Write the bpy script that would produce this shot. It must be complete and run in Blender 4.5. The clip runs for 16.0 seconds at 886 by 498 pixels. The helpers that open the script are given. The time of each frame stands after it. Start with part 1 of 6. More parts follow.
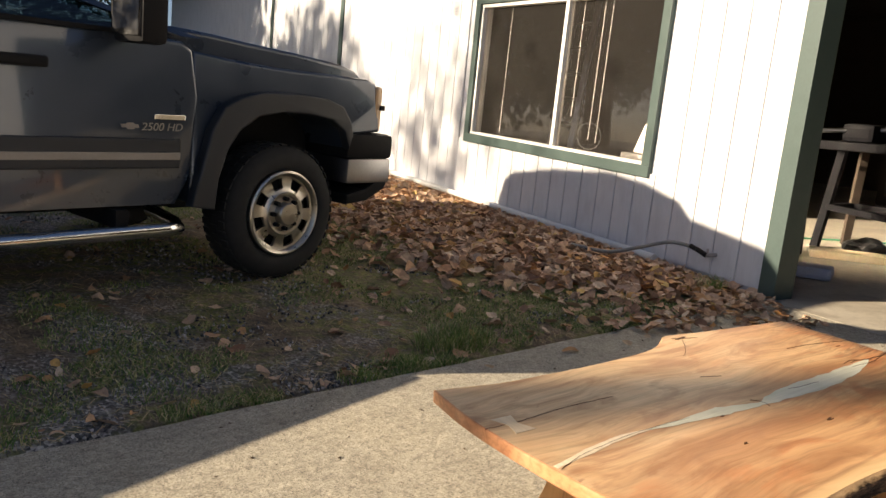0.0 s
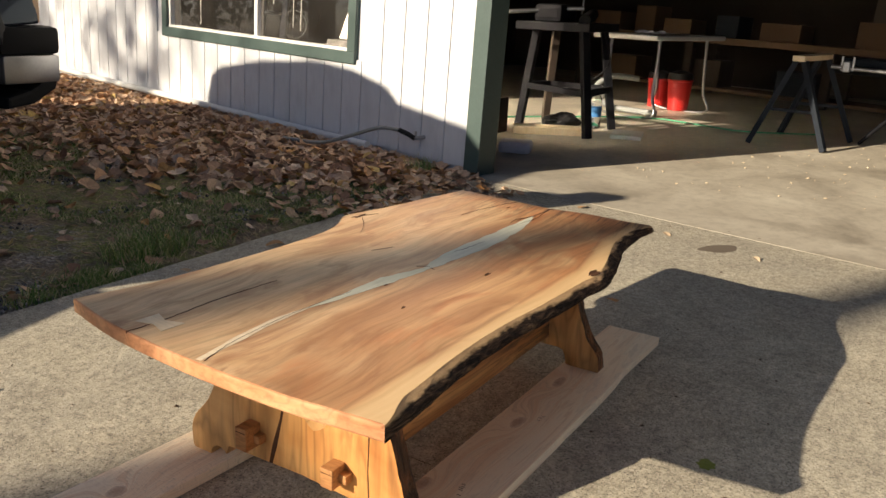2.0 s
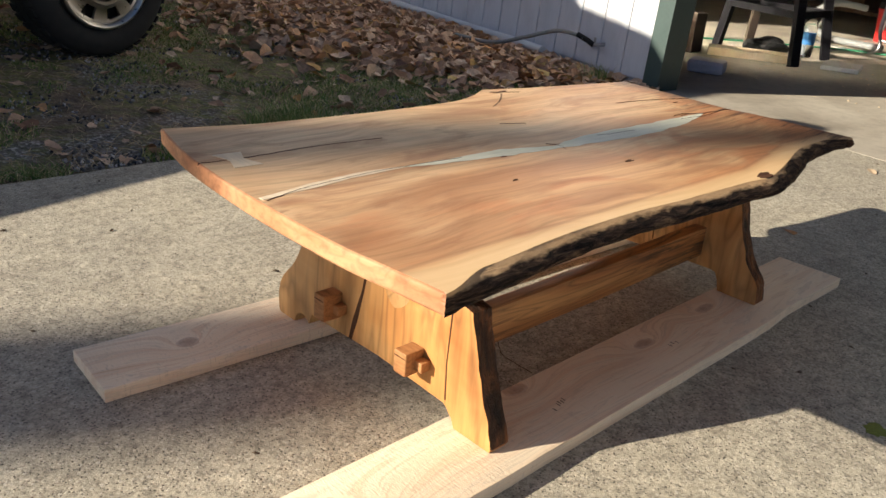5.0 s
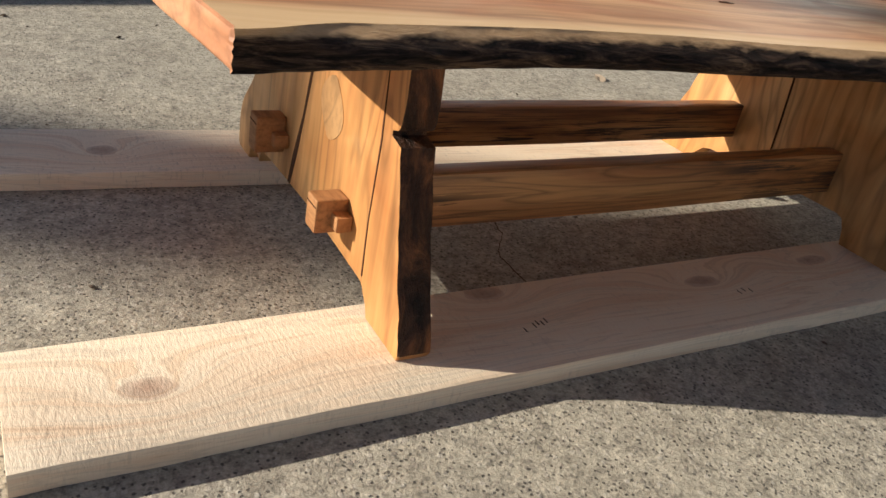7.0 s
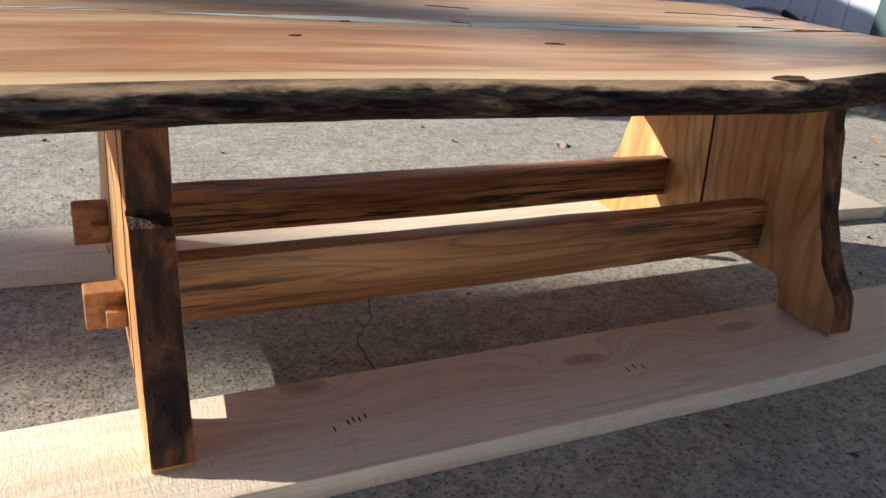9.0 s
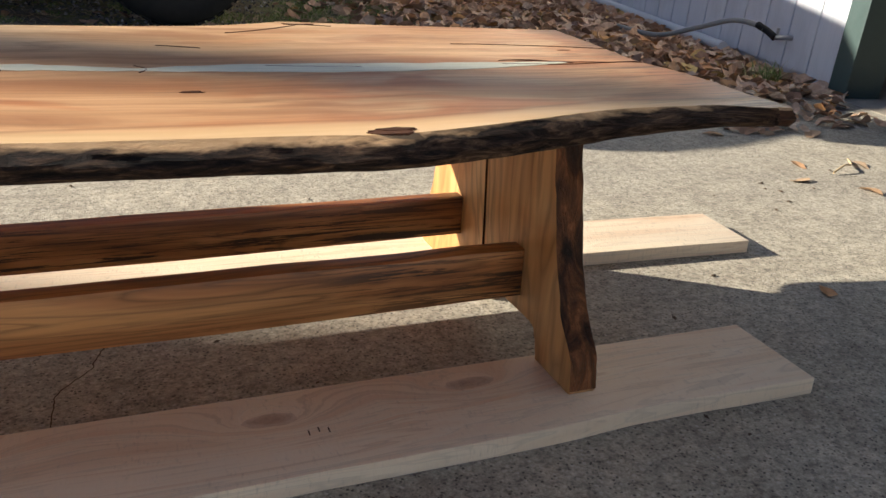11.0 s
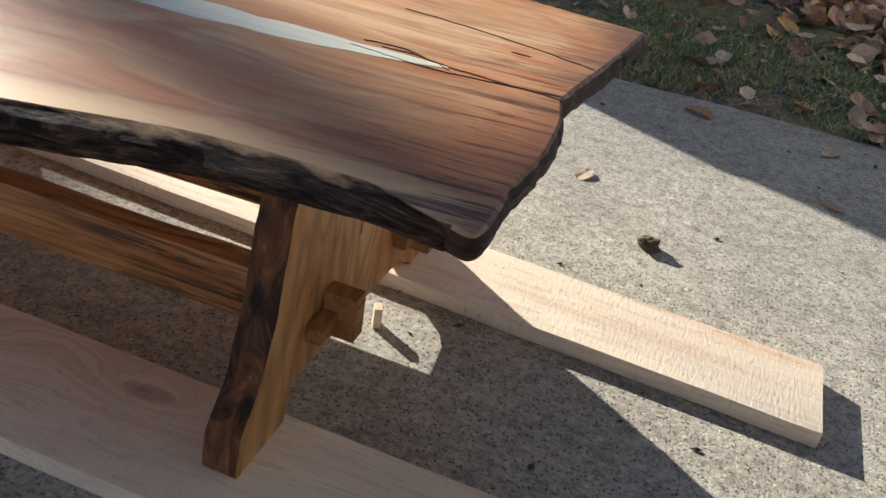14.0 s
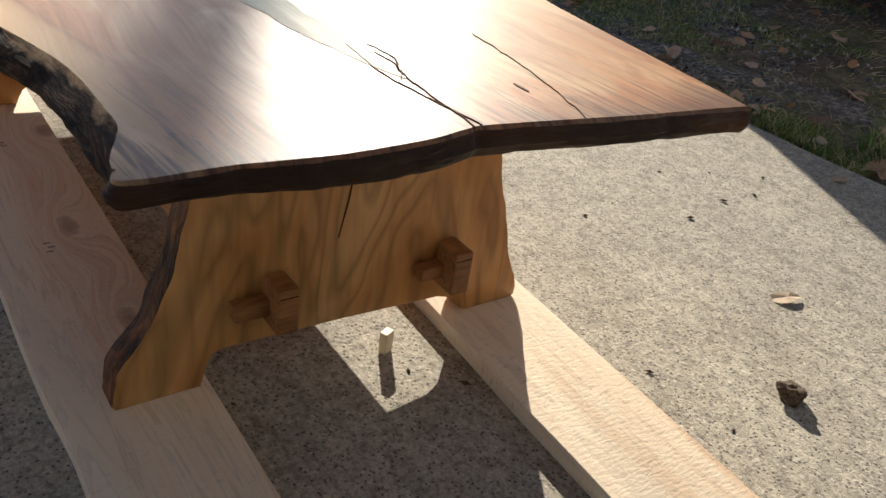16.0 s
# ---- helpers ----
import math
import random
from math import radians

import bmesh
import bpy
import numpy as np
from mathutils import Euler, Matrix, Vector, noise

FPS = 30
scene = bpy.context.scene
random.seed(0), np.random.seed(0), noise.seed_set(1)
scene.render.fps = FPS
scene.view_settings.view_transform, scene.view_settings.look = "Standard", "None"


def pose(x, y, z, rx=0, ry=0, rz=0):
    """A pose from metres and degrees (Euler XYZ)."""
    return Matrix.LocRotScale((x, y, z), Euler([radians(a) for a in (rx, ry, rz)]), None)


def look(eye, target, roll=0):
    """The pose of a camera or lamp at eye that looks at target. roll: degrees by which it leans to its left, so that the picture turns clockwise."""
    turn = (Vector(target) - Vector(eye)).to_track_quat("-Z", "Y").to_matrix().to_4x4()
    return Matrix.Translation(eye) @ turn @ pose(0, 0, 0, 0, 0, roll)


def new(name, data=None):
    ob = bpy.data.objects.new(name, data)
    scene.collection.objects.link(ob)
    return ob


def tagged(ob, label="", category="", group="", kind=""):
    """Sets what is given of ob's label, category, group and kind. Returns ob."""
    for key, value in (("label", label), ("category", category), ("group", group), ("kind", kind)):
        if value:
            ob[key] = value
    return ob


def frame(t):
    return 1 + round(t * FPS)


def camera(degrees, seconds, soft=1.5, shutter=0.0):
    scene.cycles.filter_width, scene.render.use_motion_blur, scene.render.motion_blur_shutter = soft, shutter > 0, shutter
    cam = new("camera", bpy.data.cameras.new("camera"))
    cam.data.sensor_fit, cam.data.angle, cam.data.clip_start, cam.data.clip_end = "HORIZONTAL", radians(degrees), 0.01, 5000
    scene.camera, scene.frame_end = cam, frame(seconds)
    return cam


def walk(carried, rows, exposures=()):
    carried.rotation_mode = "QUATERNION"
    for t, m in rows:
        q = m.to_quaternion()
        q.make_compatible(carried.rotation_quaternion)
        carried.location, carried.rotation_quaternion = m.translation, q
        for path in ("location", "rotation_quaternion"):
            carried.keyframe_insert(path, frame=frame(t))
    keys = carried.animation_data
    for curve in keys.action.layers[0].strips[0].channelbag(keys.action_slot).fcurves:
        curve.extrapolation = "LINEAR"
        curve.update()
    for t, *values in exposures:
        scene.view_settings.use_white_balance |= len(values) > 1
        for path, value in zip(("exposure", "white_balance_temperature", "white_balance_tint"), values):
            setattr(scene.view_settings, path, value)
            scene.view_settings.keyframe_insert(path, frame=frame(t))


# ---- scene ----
cam = camera(57.6, 16.0)
PATH = [
    (0, (-1.33, -0.63, 1.1), (-0.078, 0.884, 0.729), 3.5),
    (0.5, (-1.276, -0.669, 1.1), (0.177, 0.654, 0.726), 2.6),
    (1, (-1.218, -0.695, 1.087), (0.305, 0.526, 0.651), 1.1),
    (1.5, (-1.156, -0.731, 1.065), (0.458, 0.33, 0.546), 1.3),
    (2, (-1.121, -0.731, 1.041), (0.505, 0.279, 0.461), 2.2),
    (2.5, (-1.115, -0.708, 1.017), (0.465, 0.314, 0.337), 2.9),
    (3, (-1.115, -0.686, 1.0), (0.382, 0.418, 0.263), 3.3),
    (3.5, (-1.09, -0.68, 0.977), (0.331, 0.496, 0.203), 3.9),
    (4, (-1.038, -0.693, 0.944), (0.334, 0.524, 0.149), 4.4),
    (4.2, (-1.016, -0.698, 0.931), (0.374, 0.497, 0.131), 5.0),
    (6.3, (-0.534, -0.683, 0.68), (0.479, 0.873, -0.062), 7.4),
    (6.5, (-0.489, -0.651, 0.655), (0.491, 0.905, -0.132), 8.4),
    (7, (-0.395, -0.63, 0.579), (0.593, 0.835, -0.357), 11.6),
    (7.5, (-0.311, -0.613, 0.553), (0.704, 0.812, -0.416), 10.3),
    (8, (-0.226, -0.604, 0.56), (0.825, 0.801, -0.4), 9.7),
    (8.5, (-0.141, -0.628, 0.578), (0.782, 0.938, -0.255), 8.1),
    (9, (-0.049, -0.682, 0.564), (0.784, 0.962, -0.212), 5.1),
    (9.5, (0.046, -0.765, 0.574), (0.886, 0.901, -0.147), 4.4),
    (9.7, (0.078, -0.783, 0.577), (0.97, 0.864, -0.122), 5.5),
    (11.8, (0.661, -0.806, 0.649), (1.199, 0.915, -0.217), 5.0),
    (12, (0.715, -0.809, 0.65), (1.253, 0.885, -0.268), 7.3),
    (12.5, (0.864, -0.736, 0.657), (1.353, 0.896, -0.39), 11.3),
    (13, (1.007, -0.657, 0.687), (1.228, 1.023, -0.376), 10.1),
    (13.5, (1.176, -0.61, 0.728), (1.003, 1.104, -0.288), 8.6),
    (14, (1.313, -0.52, 0.717), (0.879, 1.136, -0.316), 10.1),
    (14.5, (1.448, -0.452, 0.707), (0.817, 1.162, -0.292), 8.4),
    (15, (1.594, -0.397, 0.706), (0.622, 1.066, -0.249), 7.5),
    (15.5, (1.670, -0.275, 0.692), (0.546, 1.026, -0.329), 10.1),
    (16, (1.733, -0.156, 0.700), (0.396, 0.944, -0.301), 9.1),
]
walk(cam, [(t, look(eye, target, roll)) for t, eye, target, roll in PATH], [(0, 1.2, 6750, 12), (0.6, 0.80, 6700, 12), (1.7, 0.80, 6500, 11), (2.4, 1.0, 6300, 10), (3.0, 1.08, 6050, 10), (4.0, 1.05, 5850, 10), (6.4, 0.98, 6200, 10), (7, 0.66, 5700, 10), (8.5, 0.76, 5150, 10), (9.5, 1.22, 5400, 10), (12.5, 1.20, 5800, 10), (13.5, 1.02, 5600, 10), (14.5, 1.18, 5150, 10), (15.2, 0.95, 5550, 10), (16, 0.86, 5800, 10)])

# ---- frames of the place ----
# z = 0 is the driveway slab; the house, the lawn and the truck stand level on ground that the slab falls away from a little.
UP = Vector((0.026, -0.028, 1.0)).normalized()
XH = (Vector((1, 0, 0)) - UP.x * UP).normalized()
YH = UP.cross(XH)
CORNER = Vector((3.352, 1.89, 0.0))
HM = Matrix(((XH.x, YH.x, UP.x, CORNER.x), (XH.y, YH.y, UP.y, CORNER.y), (XH.z, YH.z, UP.z, CORNER.z), (0, 0, 0, 1)))
WM = HM @ pose(0, 0, 0, 0, 0, -11.31)       # house: x into the house, y along the wall away from the garage door
TM = HM @ pose(-2.671, 1.273, -0.02, 0, 0, 11.0)  # truck: x ahead, y to its left, origin under the outer face of the front wheel
SUN_WAY = Vector((2.25, -1.19, -1.0)).normalized()


def level(x, y):
    """Height of the level ground (lawn, truck, house) over the slab's plane."""
    return -(UP.x * (x - CORNER.x) + UP.y * (y - CORNER.y)) / UP.z


def ease(a, b, v):
    u = min(1.0, max(0.0, (v - a) / (b - a)))
    return u * u * (3 - 2 * u)


def lawn(x, y):
    """Height of the lawn and gravel: flush with the slab at its edge, level further off, heaped a little with leaves at the wall."""
    z = level(max(-6, min(6, x)), max(0, min(14, y))) * ease(1.85, 3.3, y) - 0.012 * (1 - ease(1.8, 2.6, y))
    s = (WM.inverted() @ Vector((x, y, 0))).y if x > 1 else 0.0
    z -= 0.011 * min(6.0, max(0.0, s - 0.8)) * ease(1.0, 3.0, x)
    z -= 0.03 * ease(2.2, 2.9, y) * (1 - ease(1.1, 1.9, x))
    z += 0.012 * noise.noise((x * 1.3, y * 1.3, 0)) * ease(1.9, 2.4, y) + 0.005 * noise.noise((x * 6, y * 6, 3))
    return z


# ---- light ----
world = bpy.data.worlds.new("sky")
scene.world = world
world.use_nodes = True
sky = world.node_tree.nodes.new("ShaderNodeTexSky")
sky.sky_type, sky.sun_disc = "NISHITA", False
sky.sun_elevation, sky.sun_rotation = math.asin(-SUN_WAY.z), math.atan2(-SUN_WAY.x, -SUN_WAY.y)
sky.air_density, sky.dust_density, sky.ozone_density = 0.6, 1.2, 2.0
bg = world.node_tree.nodes["Background"]
world.node_tree.links.new(sky.outputs[0], bg.inputs[0])
bg.inputs[1].default_value = 0.05
sun = new("sun", bpy.data.lights.new("sun", "SUN"))
sun.data.energy, sun.data.angle, sun.data.color = 5.0, radians(0.5), (1.0, 0.85, 0.64)
sun.matrix_world = look((-20, 10, 10), Vector((-20, 10, 10)) + SUN_WAY)


# ---- material helpers ----
class Mat:
    """A small builder for node materials."""

    def __init__(self, name, rough=0.6, metal=0.0, coat=0.0):
        self.m = bpy.data.materials.new(name)
        self.m.use_nodes = True
        self.t = self.m.node_tree
        self.b = self.t.nodes["Principled BSDF"]
        self.b.inputs["Roughness"].default_value = rough
        self.b.inputs["Metallic"].default_value = metal
        self.b.inputs["Coat Weight"].default_value = coat
        self.b.inputs["Coat Roughness"].default_value = 0.15

    def node(self, kind, operation="", feature="", data_type="", blend_type=""):
        n = self.t.nodes.new("ShaderNode" + kind)
        if data_type:
            n.data_type = data_type
        if operation:
            n.operation = operation
        if feature:
            n.feature = feature
        if blend_type:
            n.blend_type = blend_type
        return n

    def put(self, v, socket):
        if isinstance(v, bpy.types.NodeSocket):
            self.t.links.new(v, socket)
        else:
            socket.default_value = v

    def coords(self, scale=(1, 1, 1), rot=(0, 0, 0), kind="Object"):
        c = self.node("TexCoord")
        m = self.node("Mapping")
        self.t.links.new(c.outputs[kind], m.inputs[0])
        m.inputs["Scale"].default_value, m.inputs["Rotation"].default_value = scale, rot
        return m.outputs[0]

    def noise(self, vec, scale, detail=4.0, rough=0.6, distort=0.0):
        n = self.node("TexNoise")
        self.t.links.new(vec, n.inputs["Vector"])
        for k, v in (("Scale", scale), ("Detail", detail), ("Roughness", rough), ("Distortion", distort)):
            n.inputs[k].default_value = v
        return n.outputs[0]

    def cells(self, vec, scale, out="Distance", feature="F1"):
        n = self.node("TexVoronoi", feature=feature)
        self.t.links.new(vec, n.inputs["Vector"])
        n.inputs["Scale"].default_value = scale
        return n.outputs[out]

    def ramp(self, fac, stops, interp="LINEAR"):
        n = self.node("ValToRGB")
        n.color_ramp.interpolation = interp
        e = n.color_ramp.elements
        while len(e) < len(stops):
            e.new(0.5)
        for i, (p, c) in enumerate(stops):
            e[i].position = p
            e[i].color = (c, c, c, 1) if isinstance(c, (int, float)) else (*c, 1)
        self.t.links.new(fac, n.inputs[0])
        return n.outputs[0]

    def mix(self, fac, a, b, blend="MIX"):
        n = self.node("Mix", data_type="RGBA", blend_type=blend)
        for v, s in ((fac, n.inputs[0]), (a, n.inputs[6]), (b, n.inputs[7])):
            if isinstance(v, tuple) and len(v) == 3:
                v = (*v, 1)
            self.put(v, s)
        return n.outputs[2]

    def math(self, op, a, b=0.0):
        n = self.node("Math", operation=op)
        self.put(a, n.inputs[0])
        self.put(b, n.inputs[1])
        return n.outputs[0]

    def axis(self, vec, i):
        n = self.node("SeparateXYZ")
        self.t.links.new(vec, n.inputs[0])
        return n.outputs[i]

    def color(self, c):
        self.put((*c, 1) if isinstance(c, tuple) and len(c) == 3 else c, self.b.inputs["Base Color"])
        return self

    def rough(self, v):
        self.put(v, self.b.inputs["Roughness"])
        return self

    def bump(self, h, strength=0.3, distance=0.01, before=None):
        n = self.node("Bump")
        n.inputs["Strength"].default_value, n.inputs["Distance"].default_value = strength, distance
        self.t.links.new(h, n.inputs["Height"])
        if before is not None:
            self.t.links.new(before, n.inputs["Normal"])
        self.t.links.new(n.outputs[0], self.b.inputs["Normal"])
        return n.outputs[0]


def plain(name, c, rough=0.6, metal=0.0, coat=0.0, vary=0.25, scale=9.0, bump=0.15, bscale=60.0, spec=None):
    """Paint, metal or plastic: one colour, worn and stained a little at two scales."""
    m = Mat(name, rough, metal, coat)
    v = m.coords()
    a = m.noise(v, scale, 5)
    f = m.noise(v, bscale, 3)
    dark = tuple(x * (1 - vary) for x in c)
    light = tuple(min(1.0, x * (1 + vary * 0.6)) for x in c)
    m.color(m.mix(m.math("MULTIPLY", m.math("ADD", a, f), 0.5), dark, light))
    m.rough(m.ramp(a, [(0.3, max(0.02, rough - 0.08)), (0.7, min(1, rough + 0.1))]))
    m.b.inputs["Specular IOR Level"].default_value = spec if spec is not None else 0.5 if metal or coat or max(c) > 0.015 else 0.12
    if bump:
        m.bump(f, bump, 0.002)
    return m.m


def wood(name, dark, mid, light, grain=(1.6, 26, 26), rough=0.4, coat=0.0, rot=(0, 0, 0), streak=0.5, size=1.0, rings=0.45, spec=0.5):
    """Oiled or raw timber with long grain along the axis of the smallest grain number: soft zones, growth rings, pores."""
    m = Mat(name, rough, 0.0, coat)
    m.b.inputs["Specular IOR Level"].default_value = spec
    broad = m.noise(m.coords(tuple(g * size * 0.45 for g in grain), rot), 1.0, 3, 0.5, 0.9)
    fine = m.noise(m.coords(tuple(g * size * k for g, k in zip(grain, (2.0 if grain[0] < 5 else 6.0, 6, 2.0 if grain[2] < 5 else 6.0))), rot), 1.0, 3, 0.6, 0.2)
    patch = m.noise(m.coords((4.2, 4.2, 4.2), rot), 1.6, 3, 0.5, 0.8)
    c = m.ramp(m.math("ADD", m.math("MULTIPLY", broad, 0.55), m.math("MULTIPLY", patch, 0.45)), [(0.3, dark), (0.48, mid), (0.66, light)])
    ring = m.math("FRACT", m.math("MULTIPLY", broad, 13.0))
    c = m.mix(rings, c, m.ramp(ring, [(0.0, 0.6), (0.2, 0.95), (0.7, 1.05), (1.0, 0.6)]), "MULTIPLY")
    c = m.mix(streak, c, m.ramp(fine, [(0.3, 0.5), (0.55, 1.0)]), "MULTIPLY")
    m.color(c)
    m.rough(m.ramp(fine, [(0.3, rough + 0.12), (0.7, rough)]))
    m.bump(fine, 0.12, 0.002)
    return m.m


# ---- materials ----
def slab_wood():
    m = Mat("oiled_maple_slab", 0.36, 0.0, 0.0)
    m.b.inputs["Specular IOR Level"].default_value = 0.32
    v = m.coords()
    warp = m.node("VectorMath", operation="ADD")
    wn = m.node("TexNoise")
    m.t.links.new(v, wn.inputs["Vector"])
    wn.inputs["Scale"].default_value, wn.inputs["Detail"].default_value = 2.3, 2.0
    sc = m.node("VectorMath", operation="MULTIPLY")
    m.t.links.new(wn.outputs[1], sc.inputs[0])
    sc.inputs[1].default_value = (0.14, 0.11, 0.02)
    m.t.links.new(v, warp.inputs[0])
    m.t.links.new(sc.outputs[0], warp.inputs[1])
    w = warp.outputs[0]

    def stretched(s):
        mp = m.node("Mapping")
        m.t.links.new(w, mp.inputs[0])
        mp.inputs["Scale"].default_value = s
        return mp.outputs[0]
    broad = m.noise(stretched((0.8, 5.5, 3)), 1.0, 3, 0.5, 0.7)
    lines = m.noise(stretched((1.5, 40, 10)), 1.0, 4, 0.65, 0.3)
    fine = m.noise(stretched((6, 190, 60)), 1.0, 3, 0.6)
    px, py = m.axis(v, 0), m.axis(v, 1)
    n1 = m.math("SUBTRACT", m.noise(stretched((1.8, 3.4, 3)), 1.3, 3, 0.55, 1.0), 0.5)
    n2 = m.math("SUBTRACT", m.noise(stretched((2.3, 4.4, 3)), 1.9, 3, 0.55, 1.3), 0.5)
    c = m.ramp(broad, [(0.30, (0.40, 0.19, 0.08)), (0.47, (0.57, 0.315, 0.145)), (0.66, (0.70, 0.45, 0.235))])
    pale = m.math("ADD", m.math("SUBTRACT", m.math("MULTIPLY", py, 0.8), m.math("MULTIPLY", px, 0.35)), m.math("MULTIPLY", n1, 1.5))
    c = m.mix(m.ramp(pale, [(0.08, 0.0), (0.5, 0.75)]), c, (0.75, 0.54, 0.31))
    warm = m.math("ADD", m.math("SUBTRACT", m.math("MULTIPLY", px, 0.35), m.math("MULTIPLY", py, 0.55)), m.math("MULTIPLY", n2, 1.9))
    c = m.mix(m.ramp(warm, [(0.05, 0.0), (0.42, 0.8)]), c, (0.52, 0.205, 0.075))
    ring = m.math("FRACT", m.math("MULTIPLY", broad, 15.0))
    c = m.mix(0.3, c, m.ramp(ring, [(0.0, 0.7), (0.2, 0.96), (0.75, 1.04), (1.0, 0.72)]), "MULTIPLY")
    c = m.mix(0.62, c, m.ramp(lines, [(0.28, 0.36), (0.38, 0.75), (0.5, 1.0), (0.7, 1.1)]), "MULTIPLY")
    # cloudy brown figure between the warm zones
    cloud = m.noise(stretched((2.2, 9, 5)), 1.0, 5, 0.62, 1.6)
    c = m.mix(m.ramp(cloud, [(0.48, 0.0), (0.64, 0.7)]), c, (0.33, 0.145, 0.06))
    c = m.mix(0.3, c, m.ramp(fine, [(0.35, 0.6), (0.55, 1.0)]), "MULTIPLY")
    # small brown burl flecks here and there
    fleck = m.noise(stretched((9, 17, 5)), 1.0, 4, 0.6, 1.5)
    c = m.mix(m.ramp(fleck, [(0.66, 0.0), (0.74, 0.6)]), c, (0.30, 0.13, 0.06))
    x = m.axis(v, 0)
    # a pale sapwood band follows the bark edge, with a thin dark line inside it
    edge_y = m.math("SUBTRACT", m.math("ADD", py, 0.40), m.ramp(x, [(0.22, 0.0), (0.52, 0.055)]))
    edge_y = m.math("ADD", edge_y, m.math("MULTIPLY", m.math("SUBTRACT", broad, 0.5), 0.05))
    c = m.mix(m.ramp(edge_y, [(0.064, 0.85), (0.078, 0.6), (0.094, 0.0)]), c, m.mix(lines, (0.66, 0.42, 0.19), (0.82, 0.60, 0.33)))
    c = m.mix(m.ramp(edge_y, [(0.088, 0.0), (0.092, 0.55), (0.097, 0.0)]), c, (0.20, 0.09, 0.04))
    # dark mineral streaks and fissures towards the crotch end
    end = m.ramp(m.math("ADD", m.math("ADD", x, 0.1), m.math("MULTIPLY", n1, 0.5)), [(0.5, 0.0), (0.8, 1.0)])
    end = m.math("MULTIPLY", end, m.ramp(m.math("ADD", m.axis(v, 1), m.math("MULTIPLY", n2, 0.4)), [(0.0, 1.0), (0.3, 0.45)]))
    c = m.mix(m.math("MULTIPLY", end, 0.25), c, (0.27, 0.13, 0.07))
    fis = m.noise(stretched((4.5, 75, 10)), 1.0, 6, 0.72, 0.9)
    c = m.mix(m.math("MULTIPLY", end, m.ramp(fis, [(0.53, 0.0), (0.60, 0.8)])), c, (0.07, 0.03, 0.016))
    # the end is stained dark where the bark came off
    rim = m.ramp(m.math("ADD", x, m.math("MULTIPLY", m.math("SUBTRACT", fis, 0.5), 0.22)), [(0.69, 0.0), (0.77, 0.75)])
    c = m.mix(rim, c, (0.075, 0.035, 0.026))
    m.color(c)
    m.rough(m.ramp(lines, [(0.3, 0.50), (0.7, 0.42)]))
    m.bump(m.math("ADD", fine, m.math("MULTIPLY", lines, 1.5)), 0.08, 0.002)
    return m.m


def bark():
    m = Mat("dark_waxed_bark", 0.8)
    m.b.inputs["Specular IOR Level"].default_value = 0.15
    v = m.coords((16, 40, 120))
    a = m.noise(v, 1.0, 7, 0.72, 1.2)
    b = m.noise(m.coords((60, 90, 260)), 1.0, 4, 0.7)
    c = m.ramp(a, [(0.36, (0.006, 0.005, 0.004)), (0.48, (0.032, 0.020, 0.014)), (0.56, (0.085, 0.050, 0.030)), (0.64, (0.17, 0.105, 0.060)), (0.73, (0.34, 0.22, 0.12))])
    c = m.mix(0.6, c, m.ramp(b, [(0.3, 0.3), (0.6, 1.0)]), "MULTIPLY")
    # the sapwood runs raggedly over the arris
    h = m.math("ADD", m.axis(m.coords(), 2), m.math("MULTIPLY", m.math("SUBTRACT", m.noise(m.coords((14, 30, 30)), 1.0, 4, 0.6), 0.5), 0.020))
    h = m.math("SUBTRACT", h, m.ramp(m.axis(m.coords(), 0), [(0.0, 0.0), (0.4, 0.005)]))
    edge = m.ramp(h, [(0.3915, 0.0), (0.394, 1.0)])
    c = m.mix(edge, c, m.mix(b, (0.46, 0.26, 0.11), (0.74, 0.52, 0.30)))
    m.color(c)
    m.bump(m.math("ADD", a, m.math("MULTIPLY", b, 0.5)), 0.8, 0.006)
    return m.m


def leg_bark():
    m = Mat("leg_bark_edge", 0.5)
    m.b.inputs["Specular IOR Level"].default_value = 0.22
    v = m.coords((30, 30, 7))
    a = m.noise(v, 1.0, 6, 0.65, 0.8)
    b = m.noise(m.coords((90, 90, 24)), 1.0, 4, 0.7)
    c = m.ramp(a, [(0.33, (0.012, 0.007, 0.005)), (0.45, (0.06, 0.027, 0.014)), (0.57, (0.17, 0.068, 0.027)), (0.71, (0.42, 0.18, 0.07))])
    c = m.mix(0.5, c, m.ramp(b, [(0.3, 0.3), (0.6, 1.0)]), "MULTIPLY")
    m.color(c)
    m.bump(m.math("ADD", a, b), 0.9, 0.008)
    return m.m


